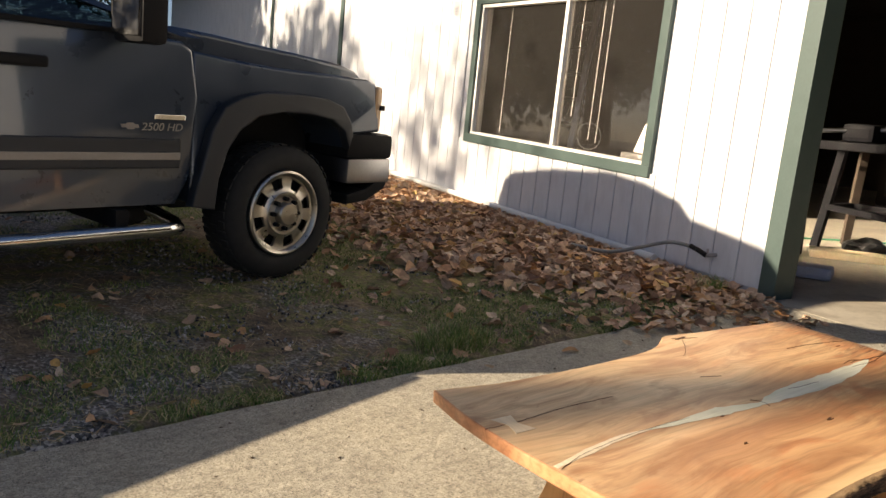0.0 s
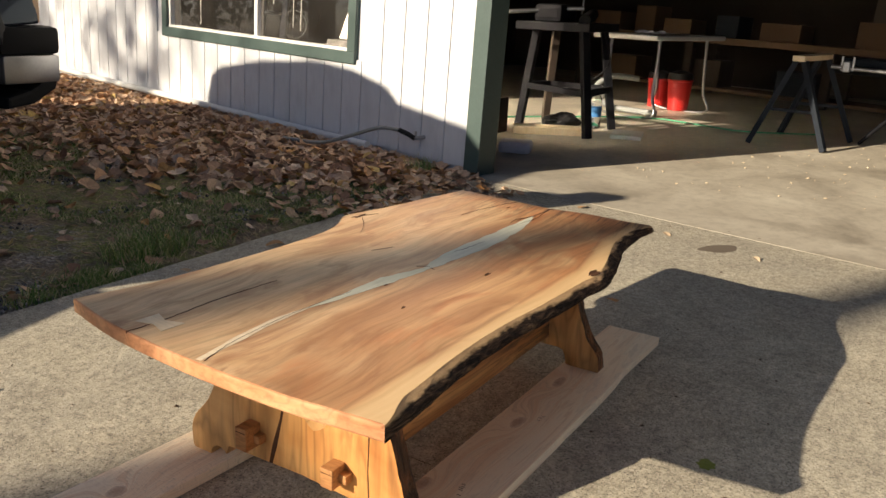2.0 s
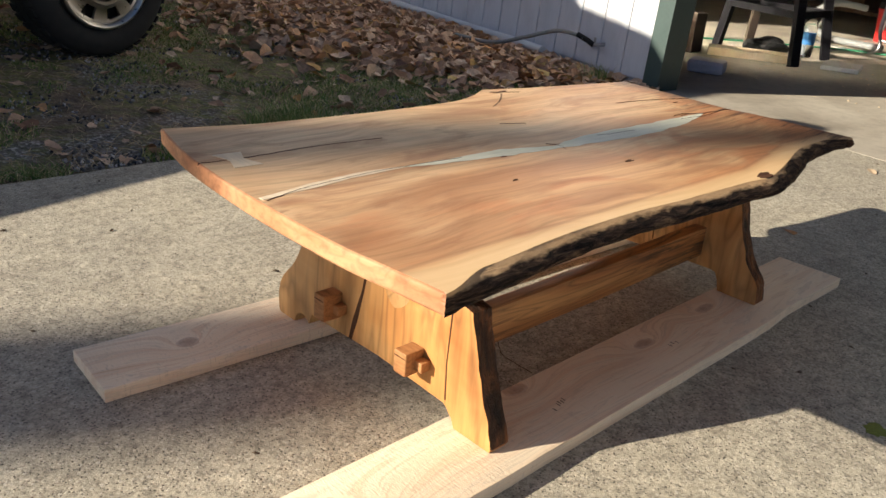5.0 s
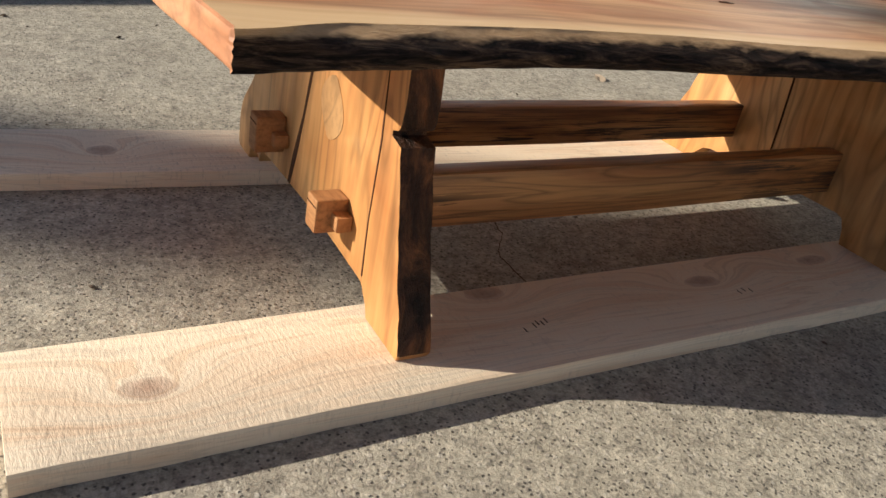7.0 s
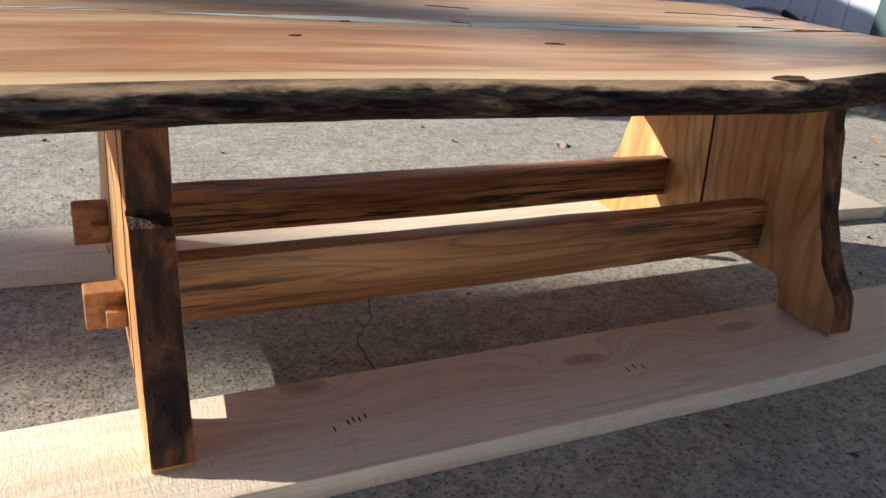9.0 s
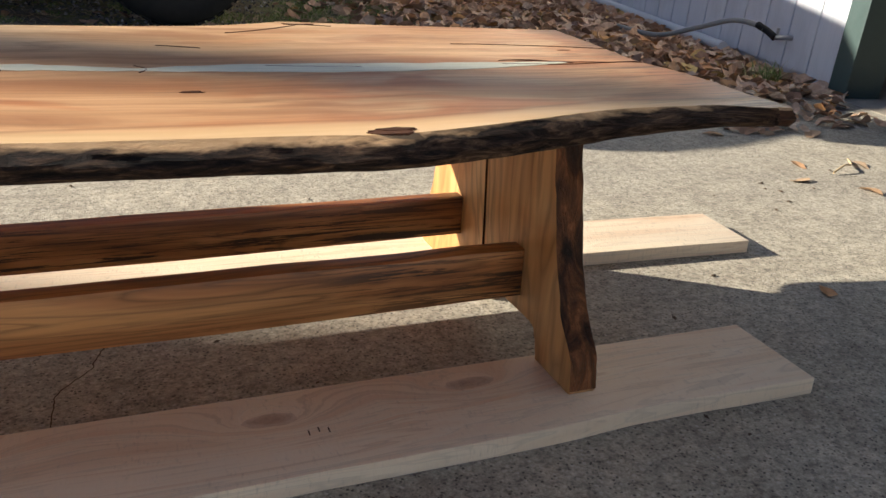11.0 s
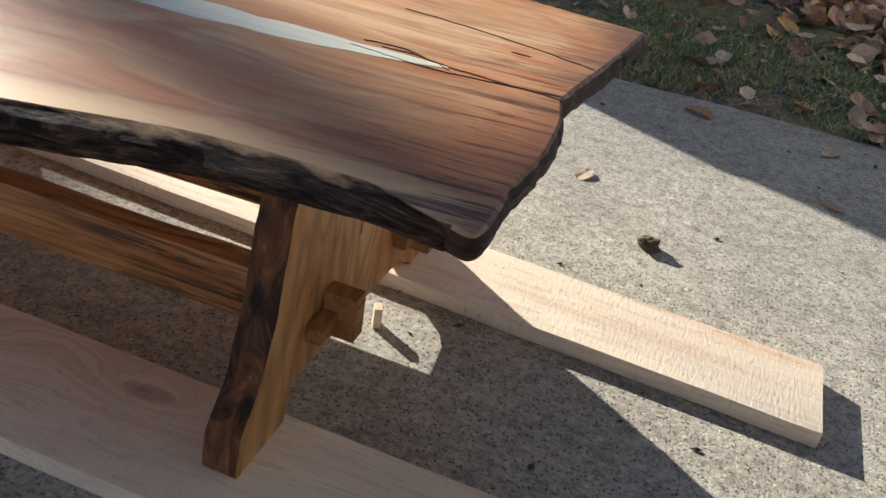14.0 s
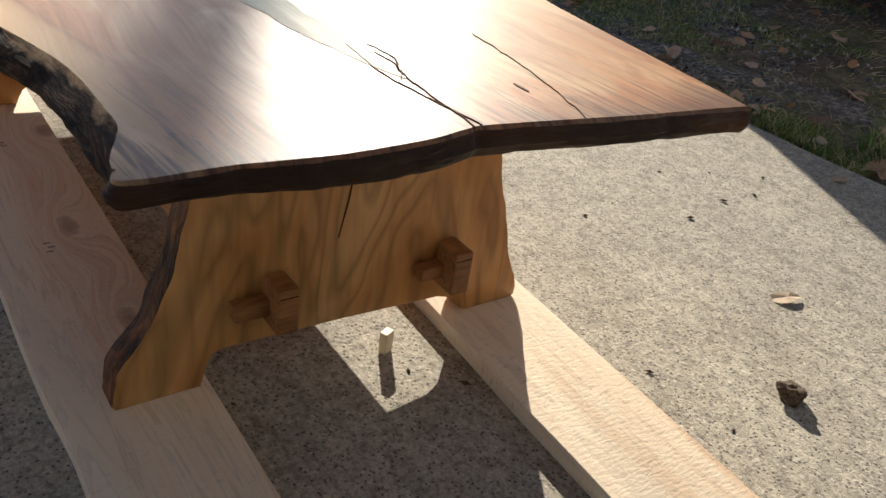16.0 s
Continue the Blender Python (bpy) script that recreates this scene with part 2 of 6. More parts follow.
def aggregate():
    m = Mat("exposed_aggregate_concrete", 0.85)
    v = m.coords()
    big = m.noise(v, 0.9, 5, 0.6, 0.3)
    mid = m.noise(v, 7, 5, 0.65)
    sand = m.noise(v, 240, 3, 0.7)
    c = m.ramp(mid, [(0.3, (0.375, 0.332, 0.25)), (0.55, (0.485, 0.437, 0.335)), (0.75, (0.565, 0.515, 0.40))])
    c = m.mix(m.ramp(big, [(0.35, 0.4), (0.6, 0.0)]), c, (0.30, 0.28, 0.245))
    blotch = m.noise(v, 34, 4, 0.7)
    c = m.mix(0.75, c, m.ramp(blotch, [(0.32, 0.55), (0.5, 1.0), (0.68, 1.3)]), "MULTIPLY")
    grit = m.noise(v, 105, 3, 0.75, 0.4)
    c = m.mix(0.8, c, m.ramp(grit, [(0.33, 0.42), (0.47, 0.95), (0.6, 1.15), (0.7, 1.4)]), "MULTIPLY")
    col = m.cells(v, 125, "Color")
    peb = m.math("MULTIPLY", m.ramp(m.cells(v, 125), [(0.3, 1.0), (0.5, 0.0)]), m.ramp(m.axis(col, 0), [(0.5, 0.0), (0.6, 1.0)]))
    tone = m.ramp(m.axis(col, 1), [(0.0, (0.14, 0.13, 0.12)), (0.35, (0.26, 0.22, 0.18)), (0.6, (0.58, 0.52, 0.43)), (1.0, (0.68, 0.63, 0.54))])
    c = m.mix(m.math("MULTIPLY", peb, 0.5), c, tone)
    c = m.mix(0.55, c, m.ramp(sand, [(0.3, 0.45), (0.55, 1.0), (0.7, 1.25)]), "MULTIPLY")
    dot = m.cells(v, 150, "Color")
    dots = m.math("MULTIPLY", m.ramp(m.math("ADD", m.cells(v, 150), m.math("MULTIPLY", m.noise(v, 330, 2), 0.5)), [(0.46, 1.0), (0.58, 0.0)]), m.ramp(m.axis(dot, 2), [(0.58, 0.0), (0.64, 1.0)]))
    c = m.mix(m.math("MULTIPLY", dots, 0.8), c, (0.05, 0.042, 0.036))
    pits = m.math("SUBTRACT", 1.0, dots)
    m.color(c)
    n = m.bump(sand, 0.5, 0.003)
    m.bump(m.math("ADD", m.math("MULTIPLY", peb, 0.2), pits), 0.5, 0.004, n)
    return m.m


def smooth_concrete():
    m = Mat("worn_trowelled_concrete", 0.45)
    v = m.coords()
    a = m.noise(v, 1.4, 6, 0.65, 0.6)
    b = m.noise(v, 14, 5, 0.7)
    c = m.ramp(a, [(0.3, (0.33, 0.29, 0.23)), (0.5, (0.50, 0.45, 0.365)), (0.7, (0.60, 0.55, 0.45))])
    c = m.mix(0.5, c, m.ramp(b, [(0.3, 0.55), (0.55, 1.0)]), "MULTIPLY")
    m.color(c)
    m.rough(m.ramp(a, [(0.3, 0.35), (0.7, 0.6)]))
    m.bump(b, 0.15, 0.003)
    return m.m


def earth():
    m = Mat("gravel_moss_and_soil", 0.95)
    v = m.coords()
    big = m.noise(v, 1.1, 4, 0.6, 0.5)
    mid = m.noise(v, 9, 5, 0.7)
    st = m.cells(v, 90, "Color")
    soil = m.ramp(mid, [(0.3, (0.085, 0.058, 0.036)), (0.7, (0.31, 0.22, 0.135))])
    grav = m.ramp(m.axis(st, 0), [(0.0, (0.09, 0.085, 0.08)), (0.6, (0.20, 0.19, 0.175)), (1.0, (0.5, 0.47, 0.43))])
    moss = m.ramp(mid, [(0.3, (0.085, 0.105, 0.028)), (0.7, (0.29, 0.28, 0.08))])
    x = m.math("MULTIPLY", m.axis(v, 0), 0.09)
    c = m.mix(m.ramp(m.math("ADD", big, x), [(0.42, 0.0), (0.55, 0.9)]), grav, soil)
    tuft = m.math("MULTIPLY", m.ramp(m.math("ADD", m.noise(v, 1.7, 5, 0.65, 0.6), m.math("MULTIPLY", x, 0.7)), [(0.46, 0.0), (0.56, 0.95)]), m.ramp(m.noise(v, 22, 5, 0.7), [(0.42, 0.1), (0.56, 1.0)]))
    c = m.mix(tuft, c, moss)
    c = m.mix(0.7, c, m.ramp(m.noise(v, 48, 4, 0.75), [(0.34, 0.35), (0.5, 0.95), (0.66, 1.45)]), "MULTIPLY")
    m.color(c)
    n = m.bump(m.cells(v, 90), 0.6, 0.008)
    m.bump(mid, 0.6, 0.02, n)
    return m.m


def white_siding():
    m = Mat("white_painted_siding", 0.55)
    v = m.coords((6, 30, 1.5))
    grain = m.noise(v, 3.0, 4, 0.6, 0.2)
    dirt = m.noise(m.coords((1, 2.5, 1)), 3, 5, 0.65)
    c = m.ramp(dirt, [(0.3, (0.54, 0.555, 0.585)), (0.55, (0.63, 0.645, 0.675))])
    c = m.mix(0.12, c, m.ramp(grain, [(0.3, 0.6), (0.6, 1.0)]), "MULTIPLY")
    m.color(c)
    m.bump(grain, 0.25, 0.003)
    return m.m


def truck_paint():
    m = Mat("dark_grey_metallic_paint", 0.32, 0.4, 0.8)
    m.b.inputs["Coat Roughness"].default_value = 0.06
    v = m.coords()
    dust = m.noise(v, 3.5, 6, 0.65)
    fl = m.noise(v, 900, 2)
    c = m.mix(m.ramp(dust, [(0.4, 0.0), (0.75, 0.15)]), (0.040, 0.056, 0.086), (0.13, 0.14, 0.155))
    c = m.mix(0.25, c, m.ramp(fl, [(0.3, 0.6), (0.7, 1.2)]), "MULTIPLY")
    m.color(c)
    m.rough(m.ramp(dust, [(0.35, 0.25), (0.75, 0.5)]))
    return m.m


def leaf_litter():
    m = Mat("dry_fallen_leaves", 0.7)
    g = m.node("NewGeometry")
    r = g.outputs["Random Per Island"]
    c = m.ramp(r, [(0.0, (0.24, 0.12, 0.065)), (0.18, (0.46, 0.27, 0.155)), (0.42, (0.63, 0.44, 0.30)), (0.6, (0.52, 0.29, 0.155)), (0.78, (0.73, 0.57, 0.41)), (0.93, (0.54, 0.26, 0.08)), (1.0, (0.67, 0.48, 0.16))])
    v = m.noise(m.coords(), 60, 4, 0.6)
    m.color(m.mix(0.6, c, m.ramp(v, [(0.3, 0.55), (0.65, 1.1)]), "MULTIPLY"))
    m.bump(v, 0.3, 0.003)
    return m.m


def one_leaf():
    m = Mat("curled_dry_leaf", 0.7)
    r = m.node("ObjectInfo").outputs["Random"]
    c = m.ramp(r, [(0.0, (0.40, 0.25, 0.13)), (0.4, (0.6, 0.47, 0.32)), (0.75, (0.5, 0.37, 0.24)), (1.0, (0.48, 0.24, 0.09))])
    v = m.noise(m.coords(), 70, 4, 0.6)
    m.color(m.mix(0.5, c, m.ramp(v, [(0.3, 0.55), (0.65, 1.1)]), "MULTIPLY"))
    return m.m


def grass_blades():
    m = Mat("patchy_lawn_grass", 0.6)
    r = m.node("NewGeometry").outputs["Random Per Island"]
    m.color(m.ramp(r, [(0.0, (0.07, 0.15, 0.025)), (0.45, (0.17, 0.28, 0.055)), (0.7, (0.34, 0.34, 0.11)), (1.0, (0.65, 0.55, 0.32))]))
    return m.m


def gravel_stones():
    m = Mat("grey_gravel", 0.9)
    r = m.node("NewGeometry").outputs["Random Per Island"]
    m.color(m.ramp(r, [(0.0, (0.035, 0.035, 0.037)), (0.45, (0.13, 0.125, 0.12)), (0.8, (0.32, 0.305, 0.285)), (1.0, (0.6, 0.57, 0.53))]))
    return m.m


def glass(name, tint=(0.9, 0.95, 0.95), rough=0.0, clear=1.0):
    m = Mat(name, rough)
    m.b.inputs["Transmission Weight"].default_value = clear
    m.b.inputs["IOR"].default_value = 1.45
    m.color(tint)
    return m.m


def rail_wood():
    """Warm stretcher timber with black wandering fissures along it."""
    m = Mat("fissured_rail_timber", 0.42)
    v = m.coords((1.5, 9, 16))
    a = m.noise(v, 1.0, 4, 0.6, 0.8)
    l = m.noise(m.coords((2.2, 26, 60)), 1.0, 4, 0.65, 0.5)
    f = m.noise(m.coords((2.6, 34, 85)), 1.3, 6, 0.72, 0.9)
    c = m.ramp(a, [(0.32, (0.16, 0.055, 0.018)), (0.48, (0.40, 0.165, 0.05)), (0.66, (0.58, 0.29, 0.10))])
    c = m.mix(0.8, c, m.ramp(l, [(0.3, 0.4), (0.5, 0.9), (0.7, 1.1)]), "MULTIPLY")
    fig = m.noise(m.coords((1.3, 8, 17)), 1.0, 3, 0.5, 0.6)
    c = m.mix(0.65, c, m.ramp(m.math("FRACT", m.math("MULTIPLY", fig, 12.0)), [(0.0, 0.35), (0.14, 0.9), (0.7, 1.05), (0.93, 0.6), (1.0, 0.35)]), "MULTIPLY")
    up = m.ramp(m.noise(m.coords((1.2, 3, 9)), 1.0, 2), [(0.35, 0.0), (0.5, 1.0)])
    c = m.mix(m.math("MULTIPLY", up, m.ramp(f, [(0.525, 0.0), (0.555, 0.95)])), c, (0.018, 0.009, 0.006))
    m.color(c)
    m.bump(l, 0.15, 0.002)
    return m.m


def pine(name, knots, saw=0.5):
    """Rough-sawn pine: knots at (x, y, half length, half width) on the board, growth lines that bend round them, saw marks across."""
    m = Mat(name, 0.75)
    v = m.coords()
    px, py = m.axis(v, 0), m.axis(v, 1)
    near, swirl = None, None
    wob = m.math("MULTIPLY", m.math("SUBTRACT", m.noise(v, 28, 3), 0.5), 0.9)
    for x, y, a, b in knots:
        dx = m.math("DIVIDE", m.math("SUBTRACT", px, x), a)
        dy = m.math("DIVIDE", m.math("SUBTRACT", py, y), b)
        d = m.math("SQRT", m.math("ADD", m.math("MULTIPLY", dx, dx), m.math("MULTIPLY", dy, dy)))
        d = m.math("ADD", d, wob)
        near = d if near is None else m.math("MINIMUM", near, d)
    bend = m.math("MULTIPLY", m.math("POWER", 2.718, m.math("MULTIPLY", near, -0.55)), 0.12)
    comb = m.node("CombineXYZ")
    m.put(m.math("MULTIPLY", px, 1.1), comb.inputs[0])
    m.put(m.math("MULTIPLY", m.math("ADD", py, bend), 15.0), comb.inputs[1])
    m.put(m.math("MULTIPLY", m.axis(v, 2), 15.0), comb.inputs[2])
    grow = m.noise(comb.outputs[0], 1.3, 4, 0.6, 1.2)
    c = m.ramp(grow, [(0.3, (0.72, 0.50, 0.31)), (0.45, (0.83, 0.66, 0.465)), (0.6, (0.87, 0.735, 0.545)), (0.75, (0.80, 0.58, 0.37))])
    ring = m.ramp(m.math("FRACT", m.math("MULTIPLY", grow, 9.0)), [(0.0, 0.74), (0.2, 0.98), (0.8, 1.0), (1.0, 0.76)])
    c = m.mix(0.6, c, ring, "MULTIPLY")
    c = m.mix(m.ramp(near, [(0.0, 0.75), (0.6, 0.6), (1.0, 0.28), (2.0, 0.0)]), c, m.ramp(m.noise(v, 90, 3), [(0.3, (0.26, 0.14, 0.09)), (0.7, (0.50, 0.31, 0.21))]))
    mv = m.coords((190, 62, 40), (0, 0, 0.12))
    marks = m.noise(mv, 1.0, 3, 0.7, 0.3)
    where = m.math("MULTIPLY", m.ramp(m.noise(v, 7, 3, 0.6, 0.8), [(0.38, 0.15), (0.6, 1.0)]), saw)
    c = m.mix(where, c, m.ramp(marks, [(0.30, 0.5), (0.44, 1.0)]), "MULTIPLY")
    m.color(c)
    m.bump(marks, 0.35, 0.003)
    return m.m


M_SLAB, M_BARK, M_LEGBARK = slab_wood(), bark(), leg_bark()
M_ENDGRAIN = wood("sawn_end_grain", (0.38, 0.15, 0.065), (0.58, 0.27, 0.125), (0.68, 0.38, 0.20), (30, 9, 14), 0.5)
M_DARKEND = wood("dark_fissured_end", (0.010, 0.006, 0.004), (0.032, 0.015, 0.008), (0.085, 0.036, 0.015), (12, 16, 60), 0.5, spec=0.22)
M_LEG = wood("oiled_leg_timber", (0.42, 0.165, 0.045), (0.56, 0.275, 0.088), (0.68, 0.41, 0.17), (9, 9, 2.4), 0.45, 0.0, streak=0.5, rings=0.85, spec=0.35)
M_RAIL = rail_wood()
M_WEDGE = wood("wedge_timber", (0.20, 0.08, 0.028), (0.36, 0.165, 0.06), (0.46, 0.24, 0.095), (24, 4, 24), 0.5, streak=0.7, spec=0.35)
M_INLAY = wood("pale_spalted_streak", (0.54, 0.54, 0.40), (0.70, 0.69, 0.54), (0.77, 0.76, 0.62), (3, 30, 30), 0.6, 0.0, streak=0.2, rings=0.2, spec=0.4)
M_KEY = wood("pale_key_timber", (0.70, 0.54, 0.34), (0.78, 0.63, 0.43), (0.83, 0.70, 0.51), (40, 5, 30), 0.4, streak=0.2, rings=0.2)
M_CRACK = plain("dark_crack", (0.07, 0.034, 0.02), 0.9, spec=0.1)
M_TOPCRACK = plain("brown_surface_check", (0.11, 0.055, 0.036), 0.85, spec=0.2)
M_SWIRL = wood("swirled_knot_timber", (0.34, 0.15, 0.05), (0.50, 0.27, 0.10), (0.62, 0.38, 0.17), (14, 14, 9), 0.4, rings=0.7)
M_DARKKNOT = plain("dark_knot", (0.11, 0.05, 0.027), 0.7, vary=0.7, scale=110, spec=0.15)
M_CONC, M_FLOOR, M_EARTH = aggregate(), smooth_concrete(), earth()
M_SIDING = white_siding()
M_GREEN = plain("green_painted_trim", (0.05, 0.082, 0.076), 0.5, vary=0.3, scale=14)
M_WHITE = plain("white_vinyl", (0.75, 0.75, 0.73), 0.4, vary=0.12)
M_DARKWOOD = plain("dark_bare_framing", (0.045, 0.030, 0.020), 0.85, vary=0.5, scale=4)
M_PAINT = truck_paint()
M_FLARE = plain("dull_dark_cladding", (0.022, 0.025, 0.031), 0.5, vary=0.25)
M_BLACK = plain("black_plastic", (0.012, 0.012, 0.013), 0.55, vary=0.4)
M_TYRE = plain("black_rubber", (0.018, 0.018, 0.018), 0.85, vary=0.4, scale=30)
M_RIM = plain("dulled_alloy", (0.55, 0.52, 0.47), 0.33, 1.0, vary=0.3, scale=20)
M_CHROME = plain("chrome", (0.75, 0.75, 0.75), 0.12, 1.0, vary=0.1, bump=0)
M_STEEL = plain("grey_steel", (0.4, 0.4, 0.41), 0.35, 1.0, vary=0.25)
M_BLACKMETAL = plain("black_painted_steel", (0.006, 0.006, 0.008), 0.7, vary=0.4)
M_BLUEMETAL = plain("dark_blue_painted_steel", (0.016, 0.021, 0.03), 0.6, vary=0.4, spec=0.15)
M_MOLD = plain("faded_side_moulding", (0.33, 0.29, 0.25), 0.5)
M_LAMP = plain("amber_lens", (0.65, 0.42, 0.24), 0.15, coat=0.6)
M_RED = plain("red_plastic", (0.5, 0.02, 0.017), 0.4)
M_PLASTIC = plain("grey_white_plastic", (0.55, 0.55, 0.54), 0.5)
M_CLOTH = plain("crumpled_pale_cloth", (0.5, 0.5, 0.58), 0.9)
M_CARD = plain("brown_board", (0.13, 0.075, 0.040), 0.85, vary=0.4)
M_BLUE = plain("blue_label", (0.05, 0.2, 0.5), 0.4)
M_GREENCORD = plain("green_cord", (0.05, 0.3, 0.16), 0.5)
M_HOSE = plain("grey_garden_hose", (0.20, 0.21, 0.21), 0.5)
M_STICK = plain("dry_straw", (0.55, 0.42, 0.24), 0.8)
M_CLOD = plain("dry_mud", (0.12, 0.085, 0.055), 0.95, vary=0.5, scale=40, bump=0.6)
M_MOSS = plain("bright_moss", (0.20, 0.23, 0.04), 0.95, vary=0.5, scale=150, bump=0.8, bscale=400)
M_STAIN = plain("oil_stained_concrete", (0.16, 0.13, 0.10), 0.7, vary=0.4, scale=50)
M_FOLIAGE = plain("dark_foliage", (0.035, 0.05, 0.018), 0.7, vary=0.5, scale=2, bump=0)
M_LITTER, M_ONELEAF, M_GRASS, M_GRAVEL = leaf_litter(), one_leaf(), grass_blades(), gravel_stones()
M_GLASS = glass("window_glass", (0.7, 0.66, 0.62), 0.0, 0.985)
M_CARGLASS = glass("tinted_car_glass", (0.45, 0.55, 0.55))
M_BOTTLE = glass("clear_plastic", (0.9, 0.95, 1.0), 0.05)
# skin of the unseen shade caster, kept dark for the window's reflection
M_CASTER = plain("dull_brown_caster_skin", (0.055, 0.05, 0.043), 0.6, vary=0.3)
M_TRUNK = plain("rough_tree_bark", (0.09, 0.07, 0.055), 0.95, vary=0.5, scale=12, bump=0.8)


# ---- mesh helpers ----
def mesh_of(name, bm, mats, smooth=None):
    me = bpy.data.meshes.new(name)
    bm.to_mesh(me)
    bm.free()
    for m in mats if isinstance(mats, (list, tuple)) else [mats]:
        me.materials.append(m)
    if smooth:
        for p in me.polygons:
            p.use_smooth = True
        me.set_sharp_from_angle(angle=radians(smooth))
    return me


def part(name, bm, mat, parent, label="", smooth=None):
    ob = new(name, mesh_of(name, bm, mat, smooth))
    ob.parent = parent
    return tagged(ob, label)


def empty(name, m, label, category, group="", kind=""):
    ob = new(name)
    ob.matrix_world = m
    return tagged(ob, label, category, group, kind)


def thing(name, bm, mat, label, category, m=None, group="", kind="", smooth=None):
    ob = new(name, mesh_of(name, bm, mat, smooth))
    if m is not None:
        ob.matrix_world = m
    return tagged(ob, label, category, group, kind)


def box(bm, x0, x1, y0, y1, z0, z1, bevel=0.0, m=None):
    r = bmesh.ops.create_cube(bm, size=1.0)
    mat = Matrix.Translation(((x0 + x1) / 2, (y0 + y1) / 2, (z0 + z1) / 2)) @ Matrix.Diagonal((x1 - x0, y1 - y0, z1 - z0, 1))
    bmesh.ops.transform(bm, matrix=(m @ mat) if m is not None else mat, verts=r["verts"])
    if bevel:
        es = list({e for v in r["verts"] for e in v.link_edges})
        bmesh.ops.bevel(bm, geom=es, offset=bevel, segments=2, affect="EDGES", profile=0.6)
    return bm


def boxed(*a, **k):
    return box(bmesh.new(), *a, **k)


def prism(bm, pts, axis, a, b, bevel=0.0, segments=2):
    """A polygon of two coordinates drawn out along axis from a to b."""
    def at(p, v):
        q = list(p)
        q.insert(axis, v)
        return Vector(q)
    lo = [bm.verts.new(at(p, a)) for p in pts]
    hi = [bm.verts.new(at(p, b)) for p in pts]
    f1, f2 = bm.faces.new(lo), bm.faces.new(hi)
    n = len(pts)
    fs = [f1, f2] + [bm.faces.new((lo[i], lo[(i + 1) % n], hi[(i + 1) % n], hi[i])) for i in range(n)]
    bmesh.ops.recalc_face_normals(bm, faces=fs)
    if bevel:
        bmesh.ops.bevel(bm, geom=list(f1.edges) + list(f2.edges), offset=bevel, segments=segments, affect="EDGES", profile=0.6)
    return bm


def cyl(bm, p, q, r, r2=None, n=14):
    p, q = Vector(p), Vector(q)
    d = q - p
    m = Matrix.Translation((p + q) / 2) @ d.to_track_quat("Z", "Y").to_matrix().to_4x4()
    bmesh.ops.create_cone(bm, cap_ends=True, segments=n, radius1=r, radius2=r if r2 is None else r2, depth=d.length, matrix=m)
    return bm


def tube(bm, pts, r, n=10, r_end=None):
    pts = [Vector(p) for p in pts]
    rings = []
    for i, p in enumerate(pts):
        d = (pts[min(i + 1, len(pts) - 1)] - pts[max(i - 1, 0)]).normalized()
        a = d.orthogonal().normalized() if not rings else None
        if rings:
            a = (prev - prev.dot(d) * d).normalized()
        prev = a
        b = d.cross(a)
        rr = r if r_end is None else r + (r_end - r) * i / (len(pts) - 1)
        rings.append([bm.verts.new(p + rr * (math.cos(t) * a + math.sin(t) * b)) for t in (2 * math.pi * k / n for k in range(n))])
    for u, v in zip(rings, rings[1:]):
        for k in range(n):
            bm.faces.new((u[k], u[(k + 1) % n], v[(k + 1) % n], v[k]))
    bm.faces.new(rings[0][::-1])
    bm.faces.new(rings[-1])
    return bm


def curve(pts, n, closed=False):
    """Points along a smooth (Catmull-Rom) line through pts, n to a span."""
    P = [Vector(p) for p in pts]
    k, out = len(P), []
    for i in range(k if closed else k - 1):
        g = (lambda j: P[j % k]) if closed else (lambda j: P[max(0, min(k - 1, j))])
        a, b, c, d = g(i - 1), g(i), g(i + 1), g(i + 2)
        for s in range(n):
            t = s / n
            out.append(0.5 * (2 * b + (c - a) * t + (2 * a - 5 * b + 4 * c - d) * t * t + (3 * b - a - 3 * c + d) * t ** 3))
    return out if closed else out + [P[-1]]


def lathe(bm, profile, n=32, m=None, mat_of=None):
    """Rings (radius, height) turned round z."""
    vs = []
    for r, z in profile:
        ring = [Vector((r * math.cos(2 * math.pi * k / n), r * math.sin(2 * math.pi * k / n), z)) for k in range(n)]
        vs.append([bm.verts.new(m @ v if m is not None else v) for v in ring])
    for i, (u, v) in enumerate(zip(vs, vs[1:])):
        for k in range(n):
            f = bm.faces.new((u[k], u[(k + 1) % n], v[(k + 1) % n], v[k]))
            if mat_of:
                f.material_index = mat_of(i)
    return bm


def stuff(name, verts, faces, mat, label, category, smooth=False):
    me = bpy.data.meshes.new(name)
    me.from_pydata(verts, [], faces)
    me.materials.append(mat)
    if smooth:
        me.polygons.foreach_set("use_smooth", [True] * len(me.polygons))
    return tagged(new(name, me), label, category, kind="stuff")


def sheet(bm, pts, z):
    """A flat patch a hair above z with a little thickness."""
    return prism(bm, [(p[0], p[1]) for p in pts], 2, z - 0.004, z + 0.0006)


